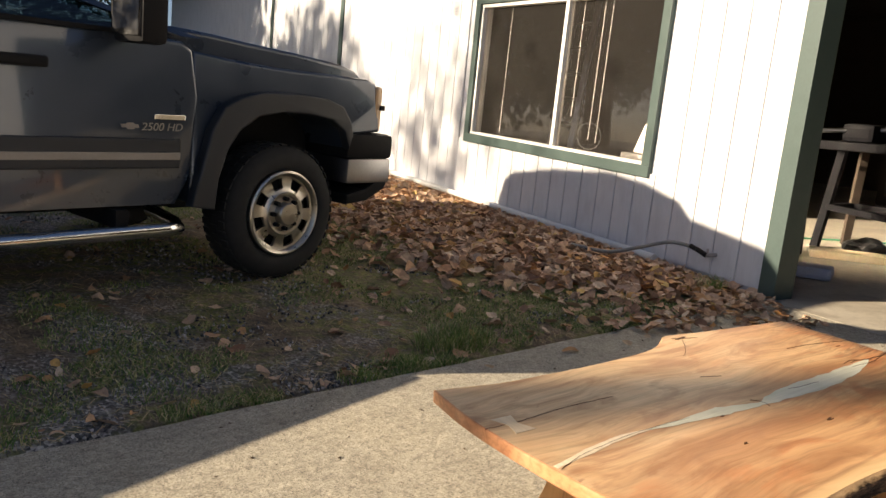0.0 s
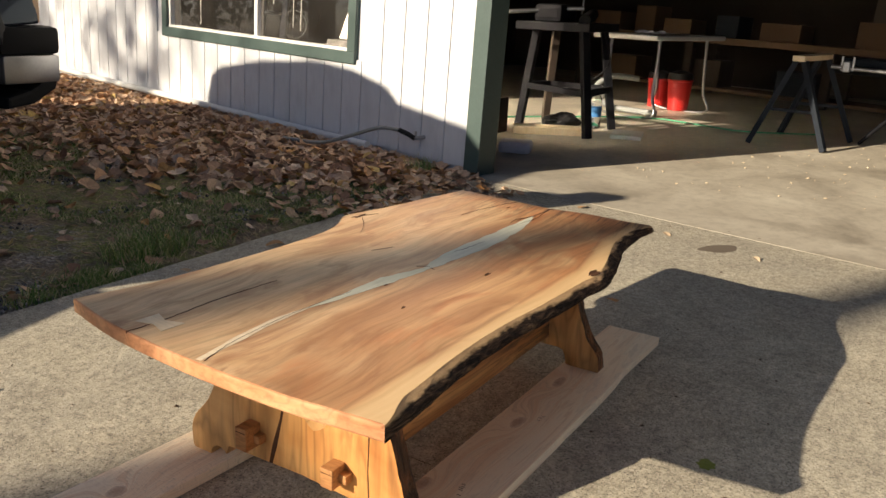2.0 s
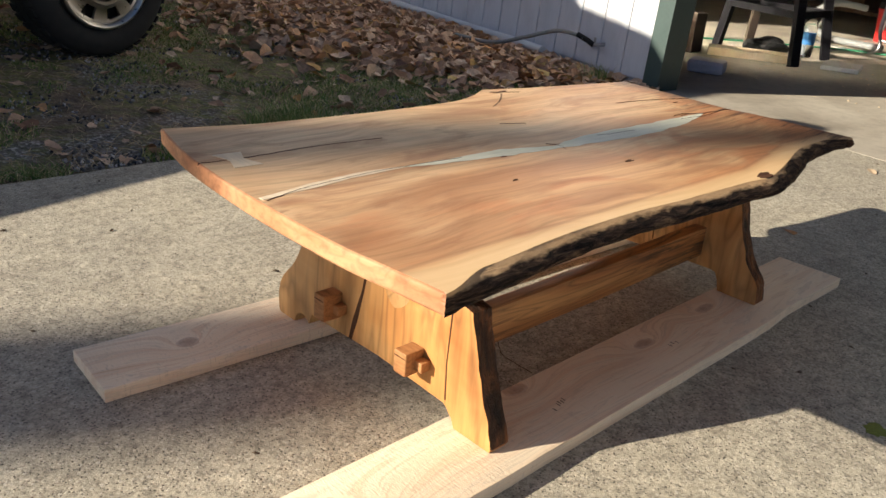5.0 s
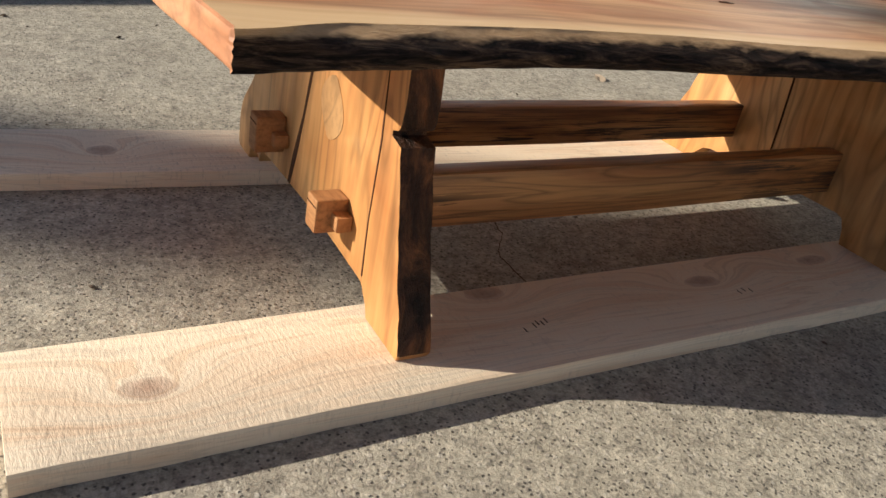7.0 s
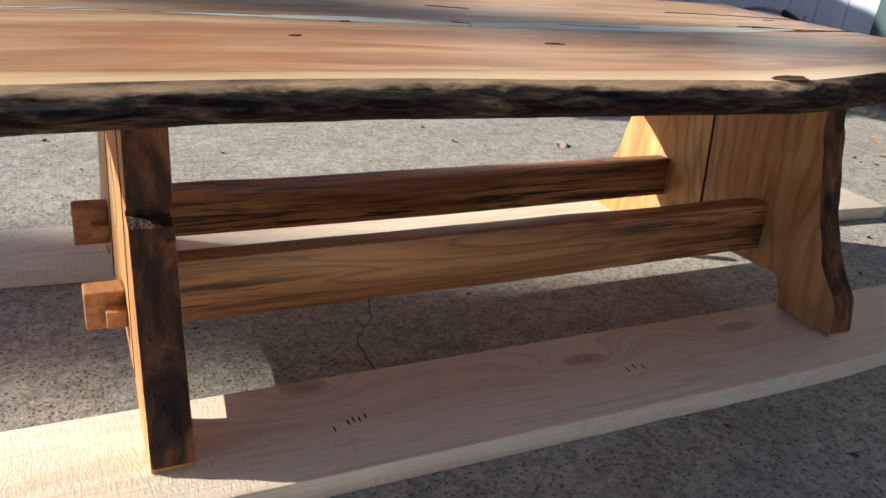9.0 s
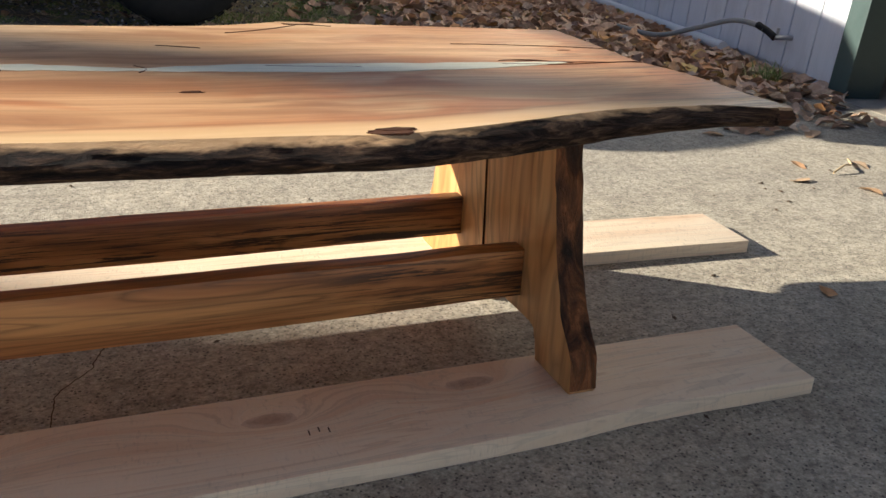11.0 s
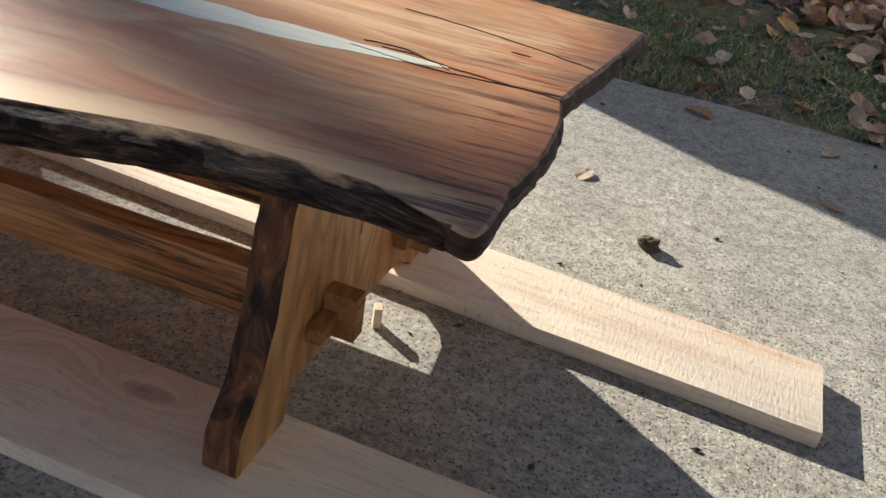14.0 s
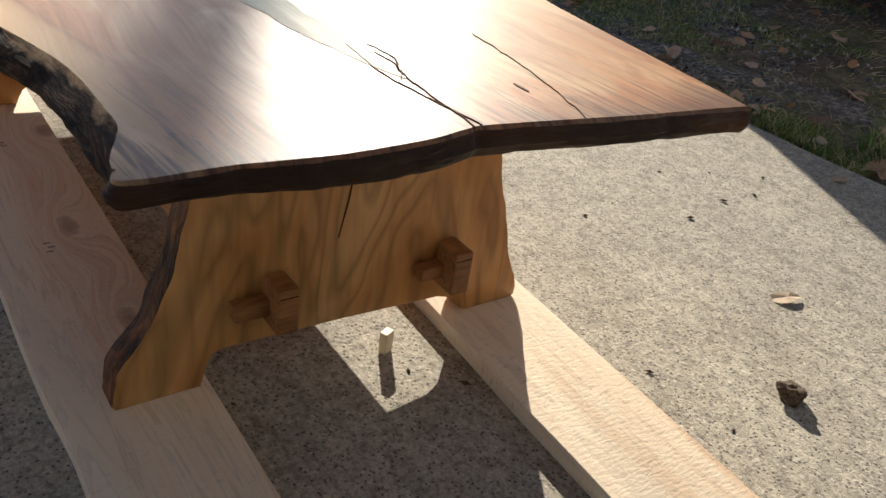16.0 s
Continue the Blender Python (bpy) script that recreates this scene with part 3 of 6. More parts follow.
# ---- ground, driveway, garage floor ----
def ground():
    def spread(lo, hi, step, far):
        v = list(np.arange(lo, hi + 1e-6, step))
        s, out_lo, out_hi = step, [], []
        a, b = lo, hi
        while b < far:
            s *= 1.5
            a, b = a - s, b + s
            out_lo.append(a)
            out_hi.append(b)
        return out_lo[::-1] + v + out_hi
    xs, ys = spread(-4.0, 4.6, 0.1, 900), spread(1.3, 9.5, 0.1, 900)
    verts = []
    for y in ys:
        for x in xs:
            z = lawn(x, y)
            if y < 1.75:
                z = -0.35
            elif y < 1.83:
                z = -0.06
            if x > 3.2 + 0.2 * (y - 1.89):
                z = min(z, -0.03)
            verts.append((x, y, z))
    n = len(xs)
    faces = [(j * n + i, j * n + i + 1, (j + 1) * n + i + 1, (j + 1) * n + i) for j in range(len(ys) - 1) for i in range(n - 1)]
    me = bpy.data.meshes.new("ground")
    me.from_pydata(verts, [], faces)
    me.materials.append(M_EARTH)
    me.polygons.foreach_set("use_smooth", [True] * len(me.polygons))
    tagged(new("ground", me), "dark gravel, soil and mossy thin grass", "ground", kind="structure")


def house_point(d, s, z=0.0):
    return WM @ Vector((d, s, z))


def driveway():
    bm = bmesh.new()
    edge = [(x, 1.82 + 0.012 * noise.noise((x * 3.1, 0, 5)) + 0.006 * noise.noise((x * 14, 0, 9))) for x in np.arange(-6, 3.22, 0.06)]
    p, q = house_point(-0.079, 0.02), house_point(-0.079, -12)
    pts = [(-16, 1.82)] + edge + [(p.x, p.y), (q.x, q.y), (-16, -11)]
    prism(bm, pts, 2, -0.12, 0.0, 0.006)
    tagged(thing("driveway", bm, M_CONC, "sunlit exposed-aggregate concrete driveway", "driveway"), kind="structure")
    bm = bmesh.new()
    a, b, c, d = (house_point(*v) for v in ((-0.075, 0.02), (8.5, 0.02), (8.5, -12), (-0.075, -12)))
    e, f = house_point(0.12, 6.5), house_point(8.5, 6.5)
    g2, h2 = house_point(0.12, 0.02), None
    prism(bm, [(a.x, a.y), (g2.x, g2.y), (e.x, e.y), (f.x, f.y), (c.x, c.y), (d.x, d.y)], 2, -0.12, -0.001, 0.0)
    tagged(thing("floor", bm, M_FLOOR, "worn smooth concrete garage floor with dust", "floor"), kind="structure")


# ---- house ----
def plank(name, y0, y1, z0, z1, parent, x0=-0.016, mat=None):
    return part(name, boxed(x0, 0.0, y0, y1, z0, z1, 0.0035), mat or M_SIDING, parent)


WIN = (1.13, 3.92, 0.58, 2.02)  # outer window trim along the wall and up


def house():
    wall = empty("wall_front", WM, "white painted grooved plywood siding", "wall", kind="structure")
    s0, s1, sill, head = WIN
    bm = bmesh.new()
    for a, b, c, d in ((0.0, s0 + 0.08, -0.05, 3.0), (s1 - 0.08, 22.0, -0.05, 3.0), (s0 + 0.08, s1 - 0.08, -0.05, sill + 0.08), (s0 + 0.08, s1 - 0.08, head - 0.08, 3.0)):
        box(bm, 0.0, 0.12, a, b, c, d)
    part("wall_body", bm, M_SIDING, wall)
    y, pitch_s = 0.0, 0.2135
    while y < 21.7:
        a, b = y + 0.0045, y + pitch_s - 0.0045
        if b < s0 + 0.03 or a > s1 - 0.03:
            plank("siding_board", a, b, 0.03, 2.95, wall)
        else:
            plank("siding_board", a, b, 0.03, sill + 0.03, wall)
            plank("siding_board", a, b, head - 0.03, 2.95, wall)
        y += pitch_s
    part("corner_board", boxed(-0.035, -0.0165, 7.68, 7.80, 0.0, 2.95, 0.003), M_GREEN, wall, "green painted corner board")
    part("corner_board", boxed(-0.035, -0.0165, 11.2, 11.34, 0.0, 2.95, 0.003), M_GREEN, wall, "green painted corner board")
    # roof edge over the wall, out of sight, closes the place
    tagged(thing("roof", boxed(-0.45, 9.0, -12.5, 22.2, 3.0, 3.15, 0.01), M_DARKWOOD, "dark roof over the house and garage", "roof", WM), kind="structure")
    # window
    w = empty("window_1", WM, "green-trimmed two-pane sliding window with white frame", "window", kind="structure")
    t = 0.085
    part("trim_board", boxed(-0.04, 0.0, s0, s1, sill, sill + t, 0.004), M_GREEN, w)
    part("trim_board", boxed(-0.04, 0.0, s0, s1, head - t, head, 0.004), M_GREEN, w)
    part("trim_board", boxed(-0.038, 0.0, s0, s0 + t, sill + t, head - t, 0.004), M_GREEN, w)
    part("trim_board", boxed(-0.038, 0.0, s1 - t, s1, sill + t, head - t, 0.004), M_GREEN, w)
    a, b, c, d = s0 + t, s1 - t, sill + t, head - t
    f = 0.035
    part("window_frame", boxed(-0.015, 0.07, a, b, c, c + 0.022, 0.003), M_WHITE, w)
    part("window_frame", boxed(-0.015, 0.07, a, b, d - f, d, 0.003), M_WHITE, w)
    part("window_frame", boxed(-0.012, 0.07, a, a + 0.02, c + 0.022, d - f, 0.003), M_WHITE, w)
    part("window_frame", boxed(-0.012, 0.07, b - f, b, c + 0.022, d - f, 0.003), M_WHITE, w)
    mid = 2.42
    part("mullion", boxed(-0.005, 0.06, mid - 0.022, mid + 0.022, c + 0.022, d - f, 0.003), M_WHITE, w)
    for p, q in ((a + 0.02, mid - 0.022), (mid + 0.022, b - f)):
        g = part("pane", boxed(0.03, 0.034, p, q, c + 0.022, d - f), M_GLASS, w)
        g.visible_shadow = False
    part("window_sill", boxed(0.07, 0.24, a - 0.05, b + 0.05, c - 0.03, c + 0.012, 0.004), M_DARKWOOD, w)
    # base pipe along the wall
    bm = bmesh.new()
    tube(bm, [(-0.075, 0.9 + i * 0.6, 0.035 + 0.004 * noise.noise((i, 0, 0))) for i in range(19)], 0.028, 10)
    thing("drain_pipe", bm, M_WHITE, "white plastic pipe lying along the wall's foot", "pipe", WM, smooth=40)
    # door opening
    j = empty("door_1", WM, "open garage doorway with dark green posts", "garage door", kind="structure")
    part("door_post", boxed(-0.04, 0.13, -0.125, -0.002, -0.02, 2.3, 0.004), M_GREEN, j)
    part("door_post", boxed(-0.04, 0.13, -5.22, -5.1, -0.02, 2.3, 0.004), M_GREEN, j)
    part("header", boxed(-0.04, 0.13, -5.22, -0.002, 2.302, 2.45, 0.004), M_GREEN, j)
    bm = boxed(0.0, 0.12, -5.22, 0.0, 2.452, 3.0)
    box(bm, 0.0, 0.12, -12.0, -5.222, -0.05, 3.0)
    thing("wall_over_door", bm, M_SIDING, "white painted siding over the garage door", "wall", WM, kind="structure")
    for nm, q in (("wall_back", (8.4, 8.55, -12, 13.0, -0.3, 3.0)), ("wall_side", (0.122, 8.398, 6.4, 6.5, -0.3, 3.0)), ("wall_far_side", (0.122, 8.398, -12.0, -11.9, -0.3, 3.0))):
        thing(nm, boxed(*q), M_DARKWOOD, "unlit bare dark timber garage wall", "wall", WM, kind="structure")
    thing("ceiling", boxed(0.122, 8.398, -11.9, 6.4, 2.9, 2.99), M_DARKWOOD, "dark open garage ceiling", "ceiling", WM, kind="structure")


# ---- the live-edge table ----
TOP = 0.427


def coffee_table():
    t = empty("coffee_table", pose(0.45, 0.3, 0.028), "live-edge maple slab coffee table on two trestle legs", "table")
    inv = t.matrix_world.inverted()
    front = [(-0.234, -0.088), (-0.11, -0.081), (0.054, -0.067), (0.22, -0.066), (0.394, -0.078), (0.565, -0.086), (0.64, -0.094), (0.722, -0.085), (0.832, -0.058), (0.963, -0.024), (1.08, -0.019), (1.185, -0.020)]
    right = [(1.207, -0.019), (1.207, 0.065), (1.214, 0.154), (1.21, 0.241), (1.2, 0.29), (1.199, 0.325), (1.222, 0.50), (1.234, 0.618), (1.24, 0.665)]
    back = [(0.99, 0.703), (0.85, 0.725), (0.773, 0.742), (0.702, 0.752), (0.63, 0.715), (0.538, 0.687), (0.40, 0.680), (0.251, 0.683), (0.1, 0.694), (-0.023, 0.706), (-0.192, 0.748)]
    left = [(-0.222, 0.62), (-0.239, 0.503), (-0.252, 0.321), (-0.253, 0.116), (-0.243, 0.008)]
    # each run keeps its own corners
    runs = [front, [front[-1]] + right, [right[-1]] + back, [back[-1]] + left + [front[0]]]
    pts, side = [], []
    for k, r in enumerate(runs):
        c = curve([(*p, 0) for p in r], (22, 18, 12, 10)[k])[:-1]
        pts += c
        side += [k] * len(c)
    n = len(pts)
    mid = Vector((0.48, 0.32, 0))

    def out_of(i):
        d = (pts[(i + 1) % n] - pts[i - 1]).normalized()
        return Vector((d.y, -d.x, 0))
    outs = [out_of(i) for i in range(n)]
    # (height under the top, how far out on live edge, how far out on a sawn edge)
    rows = [(0.0, -0.004, -0.003), (0.0015, -0.001, 0.0), (0.004, 0.002, 0.0005), (0.007, 0.004, 0.0005), (0.010, 0.006, 0.0005), (0.013, 0.0075, 0.0), (0.016, 0.009, 0.0), (0.019, 0.009, 0.0), (0.022, 0.008, 0.0), (0.025, 0.0065, 0.0), (0.028, 0.004, 0.0), (0.030, 0.0, -0.001), (0.032, -0.005, -0.003)]
    # the bark side slopes out from the upper arris
    front_out = [-0.025, -0.0225, -0.017, -0.011, -0.006, -0.002, 0.001, 0.003, 0.003, 0.002, 0.0, -0.004, -0.010]
    bm = bmesh.new()
    rings = []
    for j, (dz, live, sawn) in enumerate(rows):
        ring = []
        for i, p in enumerate(pts):
            k = side[i]
            rough = noise.noise((p.x * 16, p.y * 16, dz * 170)) * 0.6 + noise.noise((p.x * 48, p.y * 48, dz * 330)) * 0.4
            amp = (0.0055, 0.005, 0.004, 0.0008)[k] * min(1.0, 0.25 + j * 0.25) if 0 < j else 0.001
            o = (front_out[j] * ease(-0.236, -0.13, p.x) * (1 - ease(1.10, 1.183, p.x)), live * 0.6, live * 0.6, sawn)[k] + rough * amp
            if k == 1 and j:
                o += 0.004 * min(0, noise.noise((p.y * 38, 2, 0)))
            thin = 1 - 0.25 * ease(0.9, 1.15, p.x) * (1 - ease(0.0, 0.2, p.y))
            q = p + outs[i] * o
            ring.append(bm.verts.new(inv @ Vector((q.x, q.y, TOP - dz * thin))))
        rings.append(ring)
    for j in range(len(rings) - 1):
        for i in range(n):
            f = bm.faces.new((rings[j][i], rings[j + 1][i], rings[j + 1][(i + 1) % n], rings[j][(i + 1) % n]))
            f.material_index = (1, 2, 3, 3)[side[i]] if j > 1 else (1, 0, 0, 3)[side[i]]
    bm.faces.new(rings[0])
    bm.faces.new(rings[-1][::-1])
    bmesh.ops.recalc_face_normals(bm, faces=bm.faces)
    bmesh.ops.triangulate(bm, faces=[f for f in bm.faces if len(f.verts) > 4], ngon_method="EAR_CLIP")
    top = part("tabletop", bm, [M_SLAB, M_BARK, M_DARKEND, M_ENDGRAIN], t, "oiled figured slab with a dark live edge", 18)
    for f in top.data.polygons:
        if f.normal.z > 0.97:
            f.use_smooth = False

    def patch(name, outline, mat, label="", z=TOP, parent=None):
        bm = bmesh.new()
        sheet(bm, [inv @ Vector((x, y, 0)) for x, y in outline], z - t.matrix_world.translation.z)
        return part(name, bm, mat, parent or top, label)

    def ribbon(line, widths, wander=0.0):
        c = curve([(*p, 0) for p in line], 12 if wander else 6)
        c = [p + Vector((0, wander * (noise.noise((p.x * 45, p.y * 45, 7)) + 0.5 * noise.noise((p.x * 120, p.y * 120, 9))), 0)) for p in c]
        out_a, out_b = [], []
        for i, p in enumerate(c):
            d = (c[min(i + 1, len(c) - 1)] - c[max(i - 1, 0)]).normalized()
            s = i / (len(c) - 1) * (len(widths) - 1)
            k = min(int(s), len(widths) - 2)
            w = (widths[k] + (widths[k + 1] - widths[k]) * (s - k)) / 2 * (1 + 0.35 * noise.noise((p.x * 40, p.y * 40, 1)))
            o = Vector((-d.y, d.x, 0)) * max(w, 0.00025)
            out_a.append((p.x + o.x, p.y + o.y))
            out_b.append((p.x - o.x, p.y - o.y))
        return out_a + out_b[::-1]
    streak = [(0.06, 0.331), (0.165, 0.318), (0.31, 0.306), (0.435, 0.283), (0.55, 0.287), (0.75, 0.282), (0.90, 0.288), (1.0, 0.298), (1.066, 0.307)]
    patch("pale_streak", ribbon(streak, [0.004, 0.022, 0.040, 0.016, 0.050, 0.060, 0.048, 0.026, 0.004]), M_INLAY, "pale greenish spalted streak in the slab")
    patch("sapwood_line", ribbon([(-0.243, 0.312), (-0.13, 0.326), (-0.03, 0.335), (0.07, 0.33)], [0.012, 0.02, 0.016, 0.006]), M_KEY, "pale sapwood line running to the sawn end")
    patch("butterfly_key", [(-0.196, 0.545), (-0.142, 0.541), (-0.158, 0.503), (-0.145, 0.462), (-0.199, 0.465), (-0.185, 0.503)], M_KEY, "pale butterfly key across a crack", TOP + 0.0006)
    cracks = [
        ([(-0.239, 0.515), (-0.142, 0.508), (-0.007, 0.512), (0.151, 0.5)], [0.004, 0.005, 0.003, 0.001]),
        ([(0.70, 0.722), (0.74, 0.708), (0.785, 0.69)], [0.004, 0.012, 0.003]),
        ([(0.72, 0.70), (0.65, 0.64), (0.585, 0.60)], [0.004, 0.003, 0.001]),
        ([(0.47, 0.474), (0.50, 0.461), (0.53, 0.447)], [0.001, 0.006, 0.002]),
        ([(0.941, 0.488), (1.0, 0.48), (1.073, 0.469), (1.175, 0.443), (1.21, 0.43)], [0.001, 0.003, 0.003, 0.004, 0.002]),
        ([(0.95, 0.30), (1.05, 0.29), (1.13, 0.30), (1.195, 0.31)], [0.001, 0.005, 0.004, 0.007]),
        ([(0.20, 0.322), (0.02, 0.334), (-0.15, 0.322), (-0.24, 0.30)], [0.0008, 0.0018, 0.0014, 0.002]),
        ([(0.435, 0.31), (0.45, 0.285), (0.44, 0.262)], [0.001, 0.003, 0.001]),
        ([(0.60, 0.300), (0.66, 0.292), (0.73, 0.288)], [0.001, 0.004, 0.001]),
    ]
    # the split that closes the pale streak
    cracks += [([(0.955, 0.325), (1.0, 0.330), (1.05, 0.312), (1.10, 0.306), (1.16, 0.303), (1.197, 0.300)], [0.002, 0.010, 0.014, 0.008, 0.005, 0.008]), ([(0.98, 0.318), (1.03, 0.318), (1.07, 0.300)], [0.002, 0.010, 0.003])]
    for line, widths in cracks:
        patch("crack", ribbon(line, [w * 0.2 for w in widths], 0.0025), M_TOPCRACK, z=TOP + 0.0005)

    def blob(x, y, rx, ry, seed, turn=0.0):
        return [(x + math.cos(a) * rx * w * math.cos(turn) - math.sin(a) * ry * w * math.sin(turn), y + math.cos(a) * rx * w * math.sin(turn) + math.sin(a) * ry * w * math.cos(turn))
                for a, w in ((k * math.pi / 8, 1 + 0.45 * noise.noise((math.cos(k * math.pi / 8) * 1.3, math.sin(k * math.pi / 8) * 1.3, seed))) for k in range(16))]
    for x, y, rx, ry, sd in ((0.662, -0.055, 0.034, 0.013, 1), (0.492, 0.143, 0.017, 0.0045, 2), (0.278, 0.287, 0.010, 0.003, 3), (0.187, 0.175, 0.008, 0.0035, 4), (0.735, 0.712, 0.026, 0.010, 6)):
        # each a cluster of short dark checks
        for j in range(4):
            ox, oy = noise.noise((sd * 3.1, j * 1.7, 0)), noise.noise((sd * 1.3, j * 2.9, 5))
            patch("knot", blob(x + ox * rx, y + oy * ry * 1.6, rx * (0.75 - 0.14 * j), max(0.0011, ry * 0.42), sd + j, 0.3 * oy), M_DARKKNOT, z=TOP + 0.0003 + 0.0001 * j)
    patch("knot", blob(0.668, -0.054, 0.019, 0.006, 11), M_CRACK, z=TOP + 0.0009)
    patch("knot", blob(1.12, 0.42, 0.012, 0.0018, 12), M_DARKKNOT, z=TOP + 0.0003)

    def trestle(profile, x0, x1, bark_edges, label):
        c = [Vector((y, z, 0)) for y, z in profile]
        bm = bmesh.new()
        prism(bm, [(p.x - 0.3, p.y - 0.028) for p in c], 0, x0 - 0.45, x1 - 0.45, 0.003)
        # the bark edges wander
        for v in bm.verts:
            y, z = v.co.y + 0.3, v.co.z + 0.028
            if 0.036 < z < 0.385 and bark_edges(y, z):
                v.co.y += 0.0035 * noise.noise((z * 34, v.co.x * 30, 3)) + 0.0018 * noise.noise((z * 90, v.co.x * 60, 8))
        for f in bm.faces:
            cy, cz = f.calc_center_median().y + 0.3, f.calc_center_median().z + 0.028
            if abs(f.normal.x) < 0.75 and cz > 0.034 and cz < 0.39 and bark_edges(cy, cz):
                f.material_index = 1
        return part("leg", bm, [M_LEG, M_LEGBARK], t, label, 30)
    arc = lambda cy, cz, r, a0, a1, k: [(cy + r * math.cos(radians(a0 + (a1 - a0) * i / k)), cz + r * math.sin(radians(a0 + (a1 - a0) * i / k))) for i in range(k + 1)]
    low = TOP - 0.031
    f1 = [(p.x, p.y) for p in curve([(0.002, 0.036, 0), (0.012, 0.07, 0), (0.027, 0.11, 0), (0.044, 0.16, 0), (0.053, 0.19, 0), (0.066, 0.235, 0), (0.072, 0.262, 0)], 4)]
    b1 = [(p.x, p.y) for p in curve([(0.54, low, 0), (0.536, 0.32, 0), (0.545, 0.24, 0), (0.575, 0.17, 0), (0.622, 0.115, 0), (0.636, 0.075, 0), (0.634, 0.034, 0)], 4)]
    leg1 = [(0.006, 0.028)] + f1 + [(0.08, 0.264), (0.096, 0.267), (0.096, 0.272), (0.082, 0.277), (0.078, 0.285), (0.077, 0.31), (0.08, 0.35), (0.086, low)] + b1 + [(0.628, 0.028), (0.576, 0.028)] + arc(0.548, 0.03, 0.026, 5, 150, 8) + [(0.515, 0.068), (0.30, 0.0745), (0.122, 0.066)] + [(p.x, p.y) for p in curve([(0.112, 0.06, 0), (0.1, 0.045, 0), (0.093, 0.029, 0)], 4)]
    leg_a = trestle(leg1, 0.0, 0.043, lambda y, z: y < 0.11 and z > 0.05 or (y < 0.01), "honey-coloured trestle leg with a dark bark edge and a crack")
    f2 = [(p.x, p.y) for p in curve([(0.007, 0.034, 0), (0.012, 0.066, 0), (0.021, 0.088, 0), (0.046, 0.117, 0), (0.063, 0.155, 0), (0.081, 0.2, 0), (0.096, 0.26, 0), (0.109, 0.31, 0), (0.117, 0.35, 0), (0.12, low, 0)], 4)]
    b2 = [(p.x, p.y) for p in curve([(0.522, low, 0), (0.523, 0.32, 0), (0.535, 0.25, 0), (0.557, 0.18, 0), (0.581, 0.11, 0), (0.603, 0.055, 0), (0.606, 0.032, 0)], 4)]
    leg2 = [(0.011, 0.028)] + f2 + b2 + [(0.602, 0.028), (0.510, 0.028), (0.502, 0.033), (0.474, 0.060), (0.455, 0.066), (0.30, 0.073), (0.140, 0.077), (0.126, 0.073), (0.117, 0.055), (0.111, 0.028)]
    leg_b = trestle(leg2, 0.951, 0.994, lambda y, z: y < 0.125 or (y > 0.5 and z < 0.39), "honey-coloured trestle leg with dark bark edges")

    def crack_on_leg(parent, x, line, w):
        bm = bmesh.new()
        pts_c = []
        for (y, z), ww in zip(line, w):
            pts_c.append((y - ww / 2, z))
        for (y, z), ww in reversed(list(zip(line, w))):
            pts_c.append((y + ww / 2, z))
        prism(bm, [(y - 0.3, z - 0.028) for y, z in pts_c], 0, x - 0.45 - 0.0008, x - 0.45 + 0.003)
        part("crack", bm, M_CRACK, parent)
    bm = bmesh.new()
    prism(bm, [(0.262 - 0.3 + 0.03 * math.cos(a) * (1 + 0.3 * math.sin(2 * a + 1)), 0.235 - 0.028 + 0.042 * math.sin(a)) for a in (k * math.pi / 10 for k in range(20))], 0, -0.4506, -0.447)
    part("knot", bm, M_SWIRL, leg_a)
    crack_on_leg(leg_a, 0.0, [(0.318, 0.396), (0.33, 0.30), (0.352, 0.19), (0.372, 0.12), (0.385, 0.073)], [0.004, 0.008, 0.006, 0.013, 0.009])
    crack_on_leg(leg_a, 0.0, [(0.125, 0.36), (0.118, 0.25), (0.121, 0.15), (0.117, 0.075)], [0.001, 0.003, 0.002, 0.003])
    crack_on_leg(leg_b, 0.951 - 0.0022, [(0.33, 0.396), (0.326, 0.28), (0.318, 0.18), (0.314, 0.1)], [0.0012, 0.002, 0.0018, 0.0008])
    crack_on_leg(leg_b, 0.994 - 0.0022, [(0.31, 0.36), (0.295, 0.25), (0.285, 0.20)], [0.001, 0.002, 0.001])

    def stretcher(y0, y1, z0, z1, ends, label, seed):
        """A rail between the legs; ends: for each leg the tenon's tip, its sides and heights, and how far its wedge shows in front."""
        bm = bmesh.new()
        # the rail between the legs swells a little above its tenons
        prof = [(0.0435, z0), (0.5, z0 - 0.002), (0.9505, z0 + 0.002)] + [(0.9505 - i * 0.0907, z1 + 0.003 * noise.noise((i * 0.6, seed, 0))) for i in range(11)]
        prism(bm, [(x - 0.45, z - 0.028) for x, z in prof], 1, y0 - 0.3, y1 - 0.3, 0.004)
        rail = part("stretcher", bm, M_RAIL, t, label, 30)
        for a, b, ya, yb, za, zb, wy in ends:
            bm = boxed(a - 0.45, b - 0.45, ya - 0.3, yb - 0.3, za - 0.028, zb - 0.028, 0.003)
            part("tenon", bm, M_WEDGE, rail)
            # a saw kerf across the tenon's end
            tip = a if a < 0 else b
            kz = zb - 0.010
            part("kerf", boxed(tip - 0.4504, tip - 0.4496, ya + 0.002 - 0.3, yb - 0.002 - 0.3, kz - 0.0012 - 0.028, kz + 0.0006 - 0.028), M_CRACK, rail)
            x = -0.0115 if a < 0 else 1.0065
            zc = za + (zb - za) * 0.42
            bm = bmesh.new()
